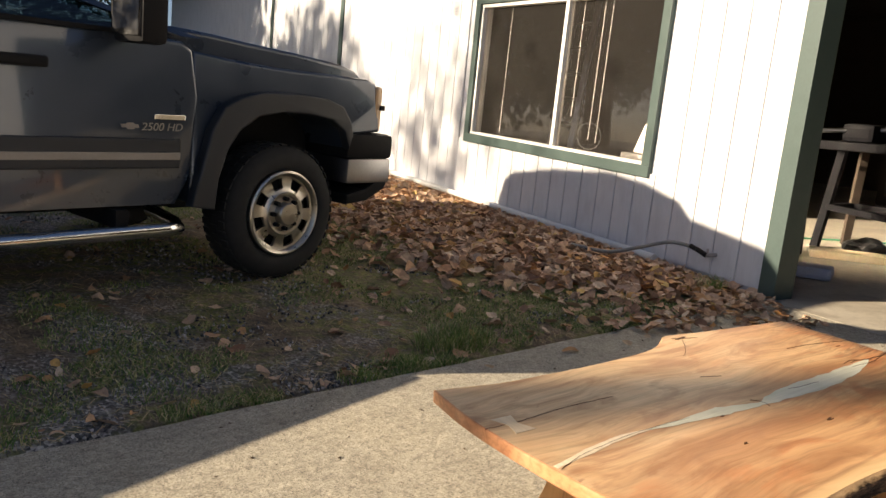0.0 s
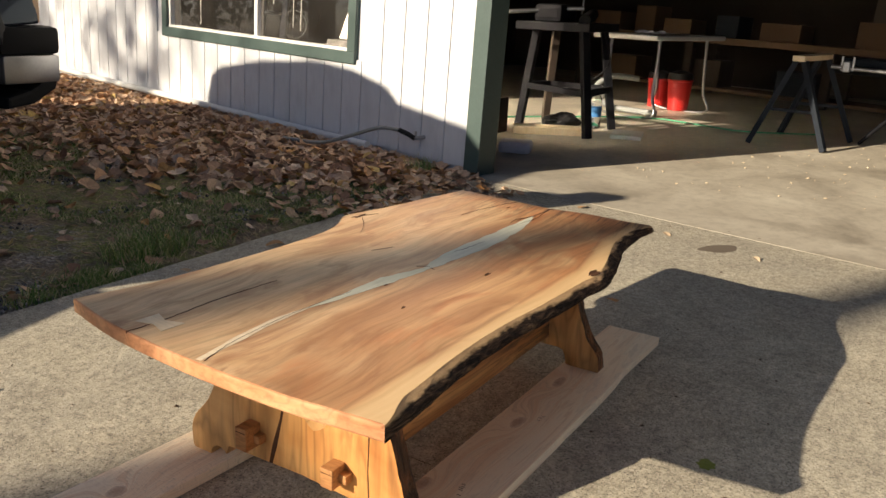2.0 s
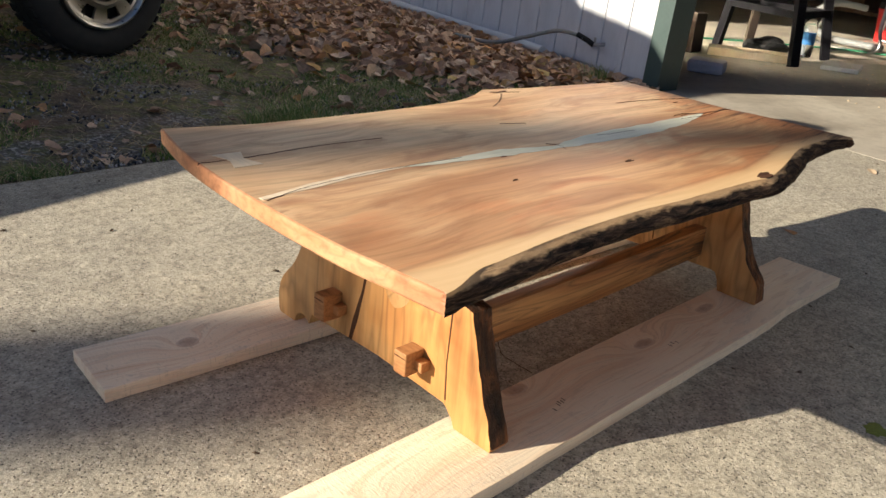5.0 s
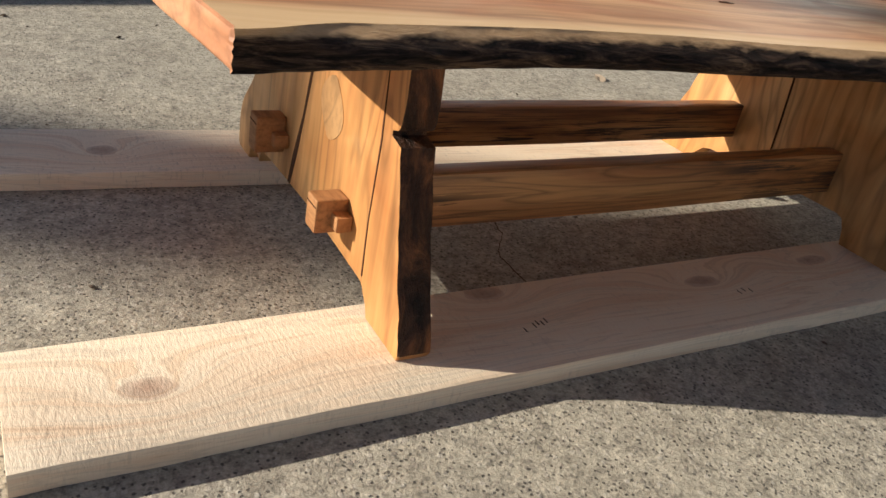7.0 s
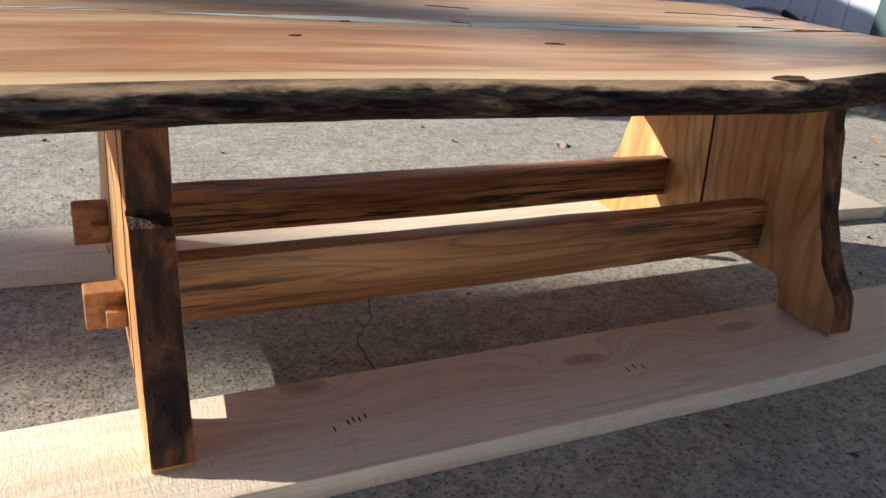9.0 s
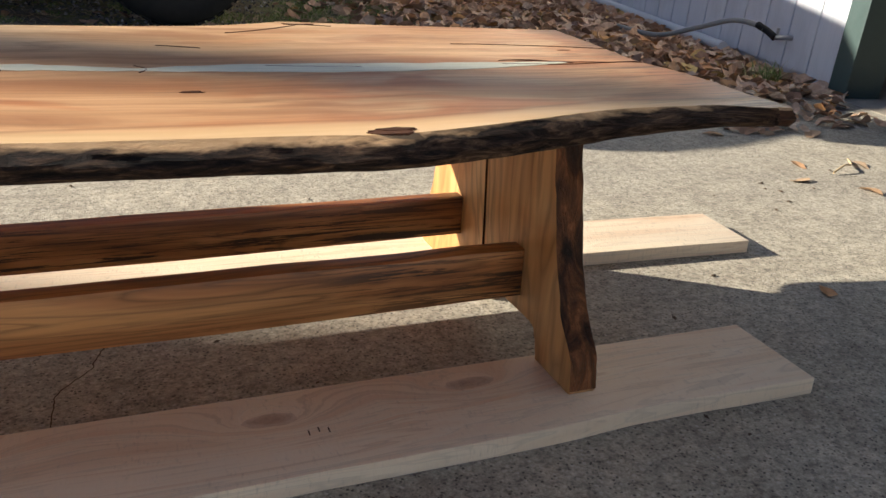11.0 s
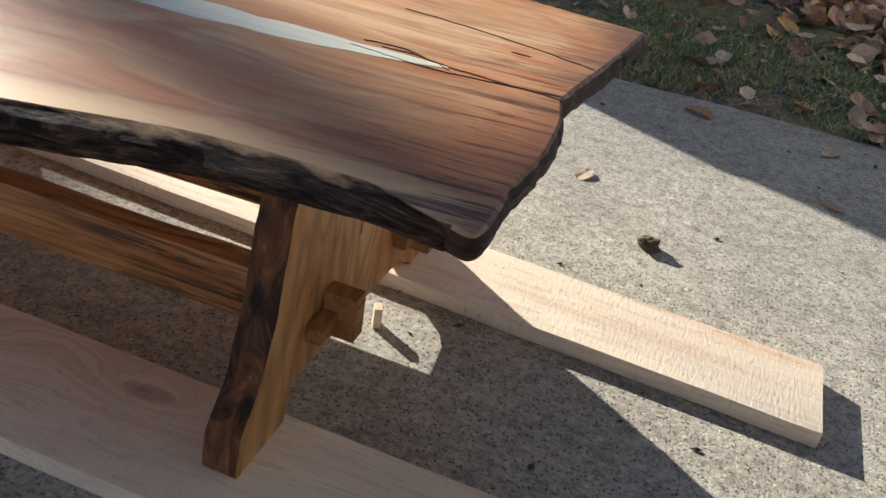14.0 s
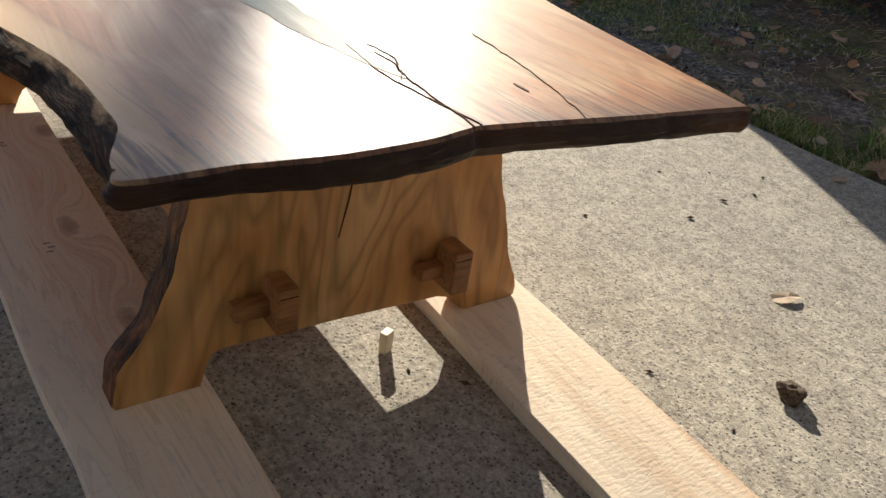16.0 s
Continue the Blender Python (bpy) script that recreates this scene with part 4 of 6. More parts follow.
            prism(bm, [(ya - wy - 0.3, zc - 0.0095 - 0.028), (ya - wy - 0.3, zc + 0.0095 - 0.028), (yb + 0.012 - 0.3, zc + 0.013 - 0.028), (yb + 0.012 - 0.3, zc - 0.011 - 0.028)], 0, x - 0.0105 - 0.45, x + 0.0105 - 0.45, 0.002)
            part("wedge", bm, M_WEDGE, rail, "small locking wedge")
        return rail
    stretcher(0.171, 0.207, 0.102, 0.179, [(-0.043, -0.0005, 0.177, 0.209, 0.104, 0.149, 0.018), (0.9945, 1.039, 0.187, 0.214, 0.110, 0.172, 0.042)], "spalted stretcher with dark fissures and a through-tenon", 1)
    stretcher(0.410, 0.444, 0.110, 0.179, [(-0.045, -0.0005, 0.413, 0.445, 0.108, 0.162, 0.016), (0.9945, 1.040, 0.440, 0.469, 0.100, 0.164, 0.034)], "brown stretcher with a through-tenon", 4)


def pine_board(x0, x1, y, w, slope, wane, knots, label, mat_name, saw):
    """A loose board on the driveway under the table's feet."""
    b = empty("pine_board", pose(x0, y, 0.0, 0, 0, math.degrees(math.atan(slope))), label, "board", "boards under the table")
    length = (x1 - x0) / math.cos(math.atan(slope))
    bm = bmesh.new()
    k = 40
    near = [(length * i / k, -w / 2 + (wane * ease(0.72, 0.84, i / k) * 0.5 - wane * ease(0.86, 1.0, i / k) * 0.3) + 0.002 * noise.noise((i * 0.5, y, 0))) for i in range(k + 1)]
    far = [(length, w / 2), (length * 0.5, w / 2 + 0.001), (0.0, w / 2)]
    prism(bm, near + far, 2, 0.0005, 0.028, 0.0018)
    part("plank", bm, pine(mat_name, knots, saw), b, smooth=30)
    return b


def boards():
    a = pine_board(-0.395, 1.332, 0.037, 0.177, -0.002, 0.018, [(0.13, -0.005, 0.03, 0.018), (0.58, 0.074, 0.028, 0.018), (0.951, 0.03, 0.038, 0.015), (1.228, 0.043, 0.036, 0.014)], "raw pale pine board with knots under the table's front feet", "pale_pine_with_knots", 0.35)
    # pencil scribble, cannot be read
    for k, (x, y) in enumerate(((0.588, -0.014), (0.606, -0.008), (0.613, -0.004), (0.620, -0.006), (0.628, -0.002), (0.99, -0.01), (1.003, -0.006), (1.015, -0.01))):
        bm = boxed(x, x + 0.0018, y - 0.005, y + 0.005, 0.027, 0.0283, m=pose(0, 0, 0, 0, 0, 0))
        part("pencil_mark", bm, M_CRACK, a)
    pine_board(-0.41, 1.63, 0.633, 0.168, -0.057, 0.0, [(0.19, -0.002, 0.024, 0.018), (0.9, 0.06, 0.02, 0.01)], "raw pale pine board with saw marks under the table's rear feet", "rough_sawn_pine", 0.6)


# ---- the pickup ----
def wheel(parent, x, y0, r=0.357, steer=0.0):
    """Tyre, alloy rim with eight slots, hub; y0 is the outer face, the wheel goes inwards (+y)."""
    # turned about y: local z of the lathe -> -y (outwards)
    m = Matrix.Translation((x, y0, r)) @ pose(0, 0, 0, 90, 0, 0)
    w = part("wheel", lathe(bmesh.new(), [(0.235, -0.02), (0.24, -0.24), (0.3, -0.25), (0.335, -0.235), (0.353, -0.215), (r, -0.17), (r, -0.075), (0.352, -0.04), (0.335, -0.015), (0.30, -0.002), (0.26, 0.0), (0.235, -0.012), (0.228, -0.03)], 56, m), M_TYRE, parent, "worn off-road tyre", 50)
    bm = bmesh.new()
    for k in range(44):
        a = 2 * math.pi * k / 44
        for zz, off in ((-0.055, 0.0), (-0.122, 0.5), (-0.19, 0.0)):
            q = a + off * 2 * math.pi / 44
            box(bm, r - 0.004, r + 0.004, -0.017, 0.017, zz - 0.025, zz + 0.025, m=m @ Matrix.Rotation(q, 4, "Z"))
    part("tread", bm, M_TYRE, w)
    # alloy rim face with slots
    n = 64
    bm = bmesh.new()
    lathe(bm, [(0.228, -0.03), (0.226, 0.004), (0.216, 0.01), (0.205, 0.004), (0.198, -0.012)], n, m)
    ring = [(0.198, -0.012), (0.186, -0.016), (0.150, -0.014), (0.132, -0.008), (0.118, 0.0)]
    vs = [[bm.verts.new(m @ Vector((q * math.cos(2 * math.pi * k / n), q * math.sin(2 * math.pi * k / n), z))) for k in range(n)] for q, z in ring]
    for i in range(len(ring) - 1):
        for k in range(n):
            slot = k % 8
            if i == 1 and slot in (1, 2, 3, 4) or i == 2 and slot in (1, 2, 3, 4):
                continue
            bm.faces.new((vs[i][k], vs[i][(k + 1) % n], vs[i + 1][(k + 1) % n], vs[i + 1][k]))
    ext = bmesh.ops.extrude_face_region(bm, geom=list(bm.faces))
    bmesh.ops.translate(bm, vec=m.to_3x3() @ Vector((0, 0, -0.018)), verts=[v for v in ext["geom"] if isinstance(v, bmesh.types.BMVert)])
    bmesh.ops.recalc_face_normals(bm, faces=bm.faces)
    rim = part("rim", bm, M_RIM, w, "dulled alloy rim with eight slots", 40)
    part("brake_disc", lathe(bmesh.new(), [(0.0, -0.075), (0.20, -0.075), (0.215, -0.1)], 40, m), M_BLACK, w)
    bm = bmesh.new()
    lathe(bm, [(0.118, 0.0), (0.112, 0.006), (0.098, 0.004), (0.092, -0.004)], n, m)
    lathe(bm, [(0.062, -0.006), (0.062, 0.032), (0.054, 0.042), (0.0, 0.046)], 32, m)
    lathe(bm, [(0.1, -0.006), (0.0, -0.006)], 32, m)
    part("hub_cap", bm, M_RIM, w, smooth=40)
    for k in range(8):
        a = 2 * math.pi * k / 8
        bm = bmesh.new()
        cyl(bm, m @ Vector((0.079 * math.cos(a), 0.079 * math.sin(a), -0.005)), m @ Vector((0.079 * math.cos(a), 0.079 * math.sin(a), 0.024)), 0.013, 0.011, 8)
        part("wheel_nut", bm, M_BLACK, w)
    return w


def pickup():
    t = empty("pickup_truck", TM, "dark grey four-door pickup truck parked on gravel", "truck")
    W2 = 1.84   # body width; y = 0.02 near side, W2 far side
    y0, y1 = 0.03, 1.83
    bottom, belt = 0.43, 1.19
    arch = [(-0.433, 0.40), (-0.415, 0.55), (-0.37, 0.69), (-0.30, 0.79), (-0.19, 0.86), (-0.03, 0.887), (0.14, 0.882), (0.29, 0.86), (0.39, 0.80), (0.433, 0.70)]

    def slab_body(prof, crown, inset, name, label=""):
        """A body section: its side profile, drawn across with the top edges tucked in."""
        bm = bmesh.new()
        prism(bm, prof, 1, y0, y1, 0.0)
        for v in bm.verts:
            if v.co.z > crown:
                q = (v.co.z - crown) * inset
                v.co.y += q if v.co.y < 0.9 else -q
            low = max(0.0, 0.75 - v.co.z) * 0.06
            v.co.y += low if v.co.y < 0.9 else -low
        bmesh.ops.bevel(bm, geom=[e for e in bm.edges if len(e.link_faces) == 2 and e.calc_face_angle(0) > 0.6 and e.calc_length() < 1.7 and max(v.co.z for v in e.verts) > 0.5], offset=0.018, segments=3, affect="EDGES", profile=0.5)
        return part(name, bm, M_PAINT, t, label, 35)
    # front wing and bonnet
    wing = [(-0.53, bottom), (-0.45, 0.40)] + arch[1:] + [(0.43, 0.78), (0.70, 0.80), (0.695, 0.97), (0.66, 1.075), (0.60, 1.095), (0.35, 1.10), (-0.05, 1.105), (-0.35, 1.125), (-0.53, 1.145)]
    slab_body(wing, 1.02, 0.35, "front_wing", "dark grey wing")
    bm = bmesh.new()
    hood = [(-0.62, 1.06), (0.64, 1.03), (0.665, 1.09), (0.60, 1.135), (0.48, 1.165), (0.15, 1.195), (-0.14, 1.215), (-0.36, 1.235), (-0.56, 1.245), (-0.62, 1.245)]
    prism(bm, hood, 1, y0 + 0.13, y1 - 0.13, 0.03, 4)
    part("bonnet", bm, M_PAINT, t, "long raised bonnet", 40)
    # doors
    door_prof = [(-1.50, bottom), (-0.605, bottom), (-0.535, 0.56), (-0.532, 0.76), (-0.516, 0.93), (-0.545, 1.14), (-0.60, 1.18), (-0.86, belt), (-1.50, belt)]
    slab_body(door_prof, 1.0, 0.12, "front_door", "dark grey front door")
    rear_prof = [(-2.05, bottom), (-1.506, bottom), (-1.506, 1.15), (-2.05, 1.12)]
    slab_body(rear_prof, 1.0, 0.12, "rear_door", "dark grey rear door")
    # load bed with rear wheel arch
    bed = [(-5.35, 0.50), (-5.35, 0.745), (-2.10, 0.735), (-2.10, bottom), (-3.70, bottom)] + [(-4.25 + p, min(z, 0.715)) for p, z in reversed(arch)] + [(-4.75, 0.50)]
    slab_body(bed, 1.0, 0.08, "load_bed", "low dark grey load bed")
    # cab: greenhouse pillars and roof
    bm = bmesh.new()
    roof = [(-1.36, 1.35), (-1.27, 1.38), (-1.55, 1.42), (-2.0, 1.43), (-2.20, 1.405), (-2.30, 1.34)]
    prism(bm, roof, 1, y0 + 0.25, y1 - 0.25, 0.03, 3)
    part("roof", bm, M_PAINT, t, "cab roof", 40)
    for nm, a, b, w in (("pillar", (-0.53, 1.23), (-1.28, 1.38), 0.06), ("pillar", (-1.56, 1.16), (-1.60, 1.38), 0.07), ("pillar", (-2.0, 1.12), (-2.22, 1.37), 0.05)):
        for yy, top in ((y0 + 0.045, y0 + 0.26), (y1 - 0.045, y1 - 0.26)):
            bm = bmesh.new()
            d = 0.05 if yy < 0.9 else -0.05
            lo = [(a[0] - w, yy, a[1] - 0.03), (a[0] + w, yy, a[1] - 0.03), (a[0] + w, yy + d, a[1] - 0.03), (a[0] - w, yy + d, a[1] - 0.03)]
            hi = [(b[0] - w, top, b[1]), (b[0] + w * 0.6, top, b[1]), (b[0] + w * 0.6, top + d, b[1]), (b[0] - w, top + d, b[1])]
            vl, vh = [bm.verts.new(v) for v in lo], [bm.verts.new(v) for v in hi]
            bm.faces.new(vl)
            bm.faces.new(vh)
            for i in range(4):
                bm.faces.new((vl[i], vl[(i + 1) % 4], vh[(i + 1) % 4], vh[i]))
            bmesh.ops.recalc_face_normals(bm, faces=bm.faces)
            part(nm, bm, M_PAINT, t)

    def pane(name, quad, off):
        bm = bmesh.new()
        a = [bm.verts.new(v) for v in quad]
        b = [bm.verts.new(Vector(v) + Vector(off)) for v in quad]
        bm.faces.new(a)
        bm.faces.new(b[::-1])
        for i in range(4):
            bm.faces.new((a[i], b[i], b[(i + 1) % 4], a[(i + 1) % 4]))
        bmesh.ops.recalc_face_normals(bm, faces=bm.faces)
        part(name, bm, M_CARGLASS, t, "tinted glass")
    for yy, top, d in ((y0 + 0.06, y0 + 0.265, 0.004), (y1 - 0.06, y1 - 0.265, -0.004)):
        pane("side_window", [(-1.52, yy, 1.18), (-0.62, yy, 1.18), (-1.28, top, 1.365), (-1.56, top, 1.37)], (0, d, 0))
        pane("side_window", [(-1.96, yy, 1.12), (-1.62, yy, 1.15), (-1.66, top, 1.37), (-2.18, top, 1.37)], (0, d, 0))
    pane("windscreen", [(-0.56, y0 + 0.14, 1.22), (-0.56, y1 - 0.14, 1.22), (-1.28, y1 - 0.28, 1.36), (-1.28, y0 + 0.28, 1.36)], (0.004, 0, 0.004))
    pane("rear_window", [(-2.03, y0 + 0.14, 1.1), (-2.03, y1 - 0.14, 1.1), (-2.28, y1 - 0.28, 1.36), (-2.28, y0 + 0.28, 1.36)], (0.004, 0, 0.0))
    part("seat", boxed(-1.5, -1.38, 0.25, 0.75, 0.7, 1.34, 0.05), M_BLACK, t)
    part("seat", boxed(-1.5, -1.38, 1.1, 1.6, 0.7, 1.34, 0.05), M_BLACK, t)
    part("dashboard", boxed(-0.95, -0.66, 0.12, 1.72, 0.95, 1.21, 0.04), M_BLACK, t)
    part("wiper_cowl", boxed(-0.66, -0.5, 0.2, 1.66, 1.2, 1.235, 0.01), M_BLACK, t)
    part("belt_seal", boxed(-1.5, -0.88, y0 - 0.002, y0 + 0.03, 1.178, 1.198, 0.003), M_BLACK, t)
    # wheel-arch flares and dark inner arches
    flare_out = [(-0.56, 0.42), (-0.515, 0.58), (-0.465, 0.78), (-0.40, 0.895), (-0.30, 0.95), (-0.18, 0.978), (0.05, 0.985), (0.25, 0.972), (0.37, 0.935), (0.43, 0.86), (0.458, 0.78)]
    bm = bmesh.new()
    inner = [(-0.43, 0.40)] + arch[1:] + [(0.445, 0.76)]
    prism(bm, flare_out + inner[::-1], 1, y0 - 0.045, y0 + 0.02, 0.012, 3)
    part("arch_flare", bm, M_FLARE, t, "dull dark wheel-arch flare", 40)
    part("inner_arch", boxed(-0.44, 0.44, 0.36, 1.5, 0.35, 0.95), M_BLACK, t)
    part("inner_arch", boxed(-4.69, -3.81, 0.36, 1.5, 0.35, 0.72), M_BLACK, t)
    part("chassis", boxed(-5.2, 0.6, 0.45, 1.41, 0.34, 0.56, 0.02), M_BLACK, t)
    # mouldings, badges (plain bars and shapes), door handle
    for a, b in ((-1.47, -0.602), (-2.03, -1.53)):
        bm = boxed(a, b, y0 - 0.006, y0 + 0.02, 0.60, 0.735, 0.008)
        mo = part("side_moulding", bm, M_FLARE, t, "dark side cladding with a pale strip")
        part("strip", boxed(a + 0.01, b - 0.006, y0 - 0.011, y0 - 0.004, 0.640, 0.674, 0.004), M_MOLD, mo)
    part("badge", boxed(-0.742, -0.586, y0 - 0.004, y0 + 0.004, 0.822, 0.845, 0.002), M_CHROME, t, "small framed chrome badge")
    bm = bmesh.new()
    prism(bm, [(-0.895, 0.782), (-0.872, 0.782), (-0.868, 0.775), (-0.84, 0.775), (-0.836, 0.782), (-0.815, 0.782), (-0.82, 0.797), (-0.838, 0.797), (-0.842, 0.804), (-0.87, 0.804), (-0.874, 0.797), (-0.9, 0.797)], 1, y0 - 0.005, y0 + 0.004)
    part("emblem", bm, M_MOLD, t, "pale cross-shaped emblem")
    cu = bpy.data.curves.new("model_number", "FONT")
    cu.body, cu.size, cu.extrude, cu.shear = "2500 HD", 0.052, 0.0015, 0.2
    tmp = bpy.data.objects.new("model_number", cu)
    scene.collection.objects.link(tmp)
    bpy.context.view_layer.update()
    me = bpy.data.meshes.new_from_object(tmp.evaluated_get(bpy.context.evaluated_depsgraph_get()))
    bpy.data.objects.remove(tmp)
    me.transform(Matrix.Translation((-0.805, y0 - 0.003, 0.772)) @ pose(0, 0, 0, 90, 0, 0) @ Matrix.Diagonal((1.05, 0.95, 1, 1)))
    me.materials.append(M_STEEL)
    num = new("model_number", me)
    num.parent = t
    bm = boxed(-1.43, -1.22, y0 - 0.03, y0 + 0.01, 1.01, 1.055, 0.012)
    part("door_handle", bm, M_BLACK, t)
    # mirror
    mi = part("mirror", boxed(-1.0, -0.88, -0.30, -0.06, 1.14, 1.47, 0.03), M_BLACK, t, "large black door mirror", 40)
    part("mirror_glass", boxed(-1.006, -0.998, -0.28, -0.08, 1.17, 1.44), M_CHROME, mi)
    bm = bmesh.new()
    prism(bm, [(-0.93, 1.17), (-0.83, 1.17), (-0.80, 1.21), (-0.86, 1.36), (-0.93, 1.40)], 1, -0.10, y0 + 0.05, 0.012, 2)
    part("mirror_arm", bm, M_BLACK, mi)
    # front end
    part("headlamp", boxed(0.655, 0.712, y0 + 0.004, y0 + 0.34, 0.80, 1.06, 0.02), M_LAMP, t, "amber-edged headlamp")
    part("headlamp", boxed(0.655, 0.712, y1 - 0.34, y1 - 0.004, 0.80, 1.06, 0.02), M_LAMP, t, "amber-edged headlamp")
    part("lamp_clip", boxed(0.69, 0.725, y0 - 0.008, y0 + 0.05, 0.925, 0.955, 0.004), M_BLACK, t)
    part("grille", boxed(0.62, 0.73, y0 + 0.36, y1 - 0.36, 0.78, 1.08, 0.02), M_BLACK, t)
    part("grille_bar", boxed(0.70, 0.745, y0 + 0.36, y1 - 0.36, 0.91, 0.975, 0.01), M_CHROME, t)
    bp = part("bumper", boxed(0.43, 0.80, y0 - 0.03, y1 + 0.03, 0.645, 0.79, 0.035), M_BLACK, t, "bumper with a dark pad over bright metal", 40)
    part("bright_bar", boxed(0.445, 0.792, y0 - 0.026, y1 + 0.026, 0.505, 0.648, 0.02), M_STEEL, bp, "dull chrome bumper bar", 40)
    bm = bmesh.new()
    prism(bm, [(0.46, 0.385), (0.62, 0.40), (0.76, 0.47), (0.79, 0.53), (0.70, 0.52), (0.60, 0.47), (0.46, 0.44)], 1, y0 - 0.02, y1 + 0.02, 0.015, 2)
    part("air_dam", bm, M_BLACK, bp)
    # step tube
    bm = bmesh.new()
    tube(bm, [(-2.3, -0.03, 0.325), (-1.4, -0.045, 0.325), (-0.72, -0.045, 0.328), (-0.64, -0.03, 0.33), (-0.60, 0.06, 0.335), (-0.59, 0.3, 0.36)], 0.032, 14)
    part("step_bar", bm, M_CHROME, t, "chrome tubular side step", 60)
    for x in (-0.9, -1.6, -2.2):
        part("step_bracket", boxed(x - 0.03, x + 0.03, 0.0, 0.5, 0.34, 0.42), M_BLACK, t)
    for x in (0.02, -4.25):
        wheel(t, x, 0.015)
        wheel(t, x, 1.60)


# ---- loose things in the garage ----
def leg_post(parent, p, q, w, mat, name="leg"):
    bm = bmesh.new()
    p, q = Vector(p), Vector(q)
    d = q - p
    box(bm, -w / 2, w / 2, -w / 2, w / 2, 0, d.length, 0.003, m=Matrix.Translation(p) @ d.to_track_quat("Z", "Y").to_matrix().to_4x4())
    part(name, bm, mat, parent)


def machine_stand():
    t = empty("machine_stand", pose(5.68, 2.27, 0.004), "black steel machine stand with splayed legs", "tool stand")
    feet = [(-0.02, 0.43), (-0.42, -0.42), (0.30, -0.36), (0.40, 0.36)]
    tops = [(-0.02, 0.30), (-0.30, -0.27), (0.22, -0.24), (0.28, 0.25)]
    for k, (a, b) in enumerate(zip(feet, tops)):
        leg_post(t, (*a, 0), (*b, 0.86), 0.065, M_DARKWOOD if k == 3 else M_BLACKMETAL)
    for k in range(4):
        a, b = feet[k], feet[(k + 1) % 4]
        c, d = tops[k], tops[(k + 1) % 4]
        leg_post(t, (a[0] * 0.6 + c[0] * 0.4, a[1] * 0.6 + c[1] * 0.4, 0.36), (b[0] * 0.6 + d[0] * 0.4, b[1] * 0.6 + d[1] * 0.4, 0.36), 0.05, M_BLACKMETAL, "brace")
    part("top", boxed(-0.34, 0.34, -0.33, 0.36, 0.86, 0.93, 0.01), M_BLACKMETAL, t)
    part("motor", boxed(-0.2, 0.15, 0.0, 0.26, 0.93, 1.08, 0.04), M_BLACKMETAL, t)
    bm = bmesh.new()
    cyl(bm, (-0.2, -0.22, 0.95), (0.26, -0.10, 1.0), 0.05)
    part("roller", bm, M_BLACKMETAL, t)
    bm = bmesh.new()
    cyl(bm, (0.05, -0.08, 1.0), (0.09, -0.10, 1.45), 0.008)
    part("rod", bm, M_STEEL, t)
    bm = bmesh.new()
    cyl(bm, (-0.4, 0.62, 0.99), (0.0, -0.12, 1.05), 0.018)
    part("fence_tube", bm, M_STEEL, t)
    bm = bmesh.new()
    tube(bm, curve([(0.2, -0.25, 0.86), (0.1, -0.36, 0.6), (0.16, -0.2, 0.45)], 6), 0.008, 6)
    part("cable", bm, M_BLACK, t)


def folding_table():
    t = empty("folding_table", pose(7.55, 2.05, 0.004, 0, 0, -17), "white plastic folding table with grey steel legs", "table")
    part("tabletop", boxed(-0.62, 0.62, -0.40, 0.40, 0.775, 0.82, 0.015), M_PLASTIC, t)
    for sx in (-1, 1):
        bm = bmesh.new()
        tube(bm, curve([(sx * 0.42, -0.3, 0.775), (sx * 0.46, -0.3, 0.25), (sx * 0.5, -0.32, 0.02), (sx * 0.5, 0.32, 0.02), (sx * 0.46, 0.3, 0.25), (sx * 0.42, 0.3, 0.775)], 8), 0.016, 8)
        part("leg_frame", bm, M_STEEL, t, smooth=60)
    cl = bmesh.new()
    bmesh.ops.create_grid(cl, x_segments=14, y_segments=14, size=0.13)
    for v in cl.verts:
        v.co.z = 0.03 + 0.03 * noise.noise(v.co * 14)
    bmesh.ops.solidify(cl, geom=cl.faces, thickness=0.004)
    thing("cloth", cl, M_CLOTH, "crumpled pale rag on the folding table", "cloth", pose(7.35, 2.1, 0.82))


def buckets():
    def bucket(x, y, s):
        t = empty("bucket", pose(x, y, 0.004), "red plastic bucket with a dark lid under the table", "bucket", "red buckets")
        bm = lathe(bmesh.new(), [(0.0, 0.0), (0.13 * s, 0.0), (0.155 * s, 0.36 * s), (0.165 * s, 0.37 * s), (0.16 * s, 0.39 * s), (0.145 * s, 0.38 * s), (0.125 * s, 0.012), (0.0, 0.012)], 28)
        part("body", bm, M_RED, t, smooth=40)
        part("lid", lathe(bmesh.new(), [(0.165 * s, 0.392 * s), (0.15 * s, 0.47 * s), (0.06 * s, 0.5 * s), (0.0, 0.5 * s)], 28), M_BLACK, t, smooth=40)
    bucket(8.05, 1.93, 0.86)
    bucket(8.22, 2.22, 0.82)
    bm = bmesh.new()
    tube(bm, curve([(7.9, 2.36, 0.32), (7.7, 2.6, 0.34), (7.6, 2.75, 0.2), (7.55, 2.6, 0.05), (7.3, 2.3, 0.04), (7.2, 1.9, 0.04)], 8), 0.032, 10)
    thing("vacuum_hose", bm, M_HOSE, "grey ribbed vacuum hose lying on the floor", "hose", smooth=60)


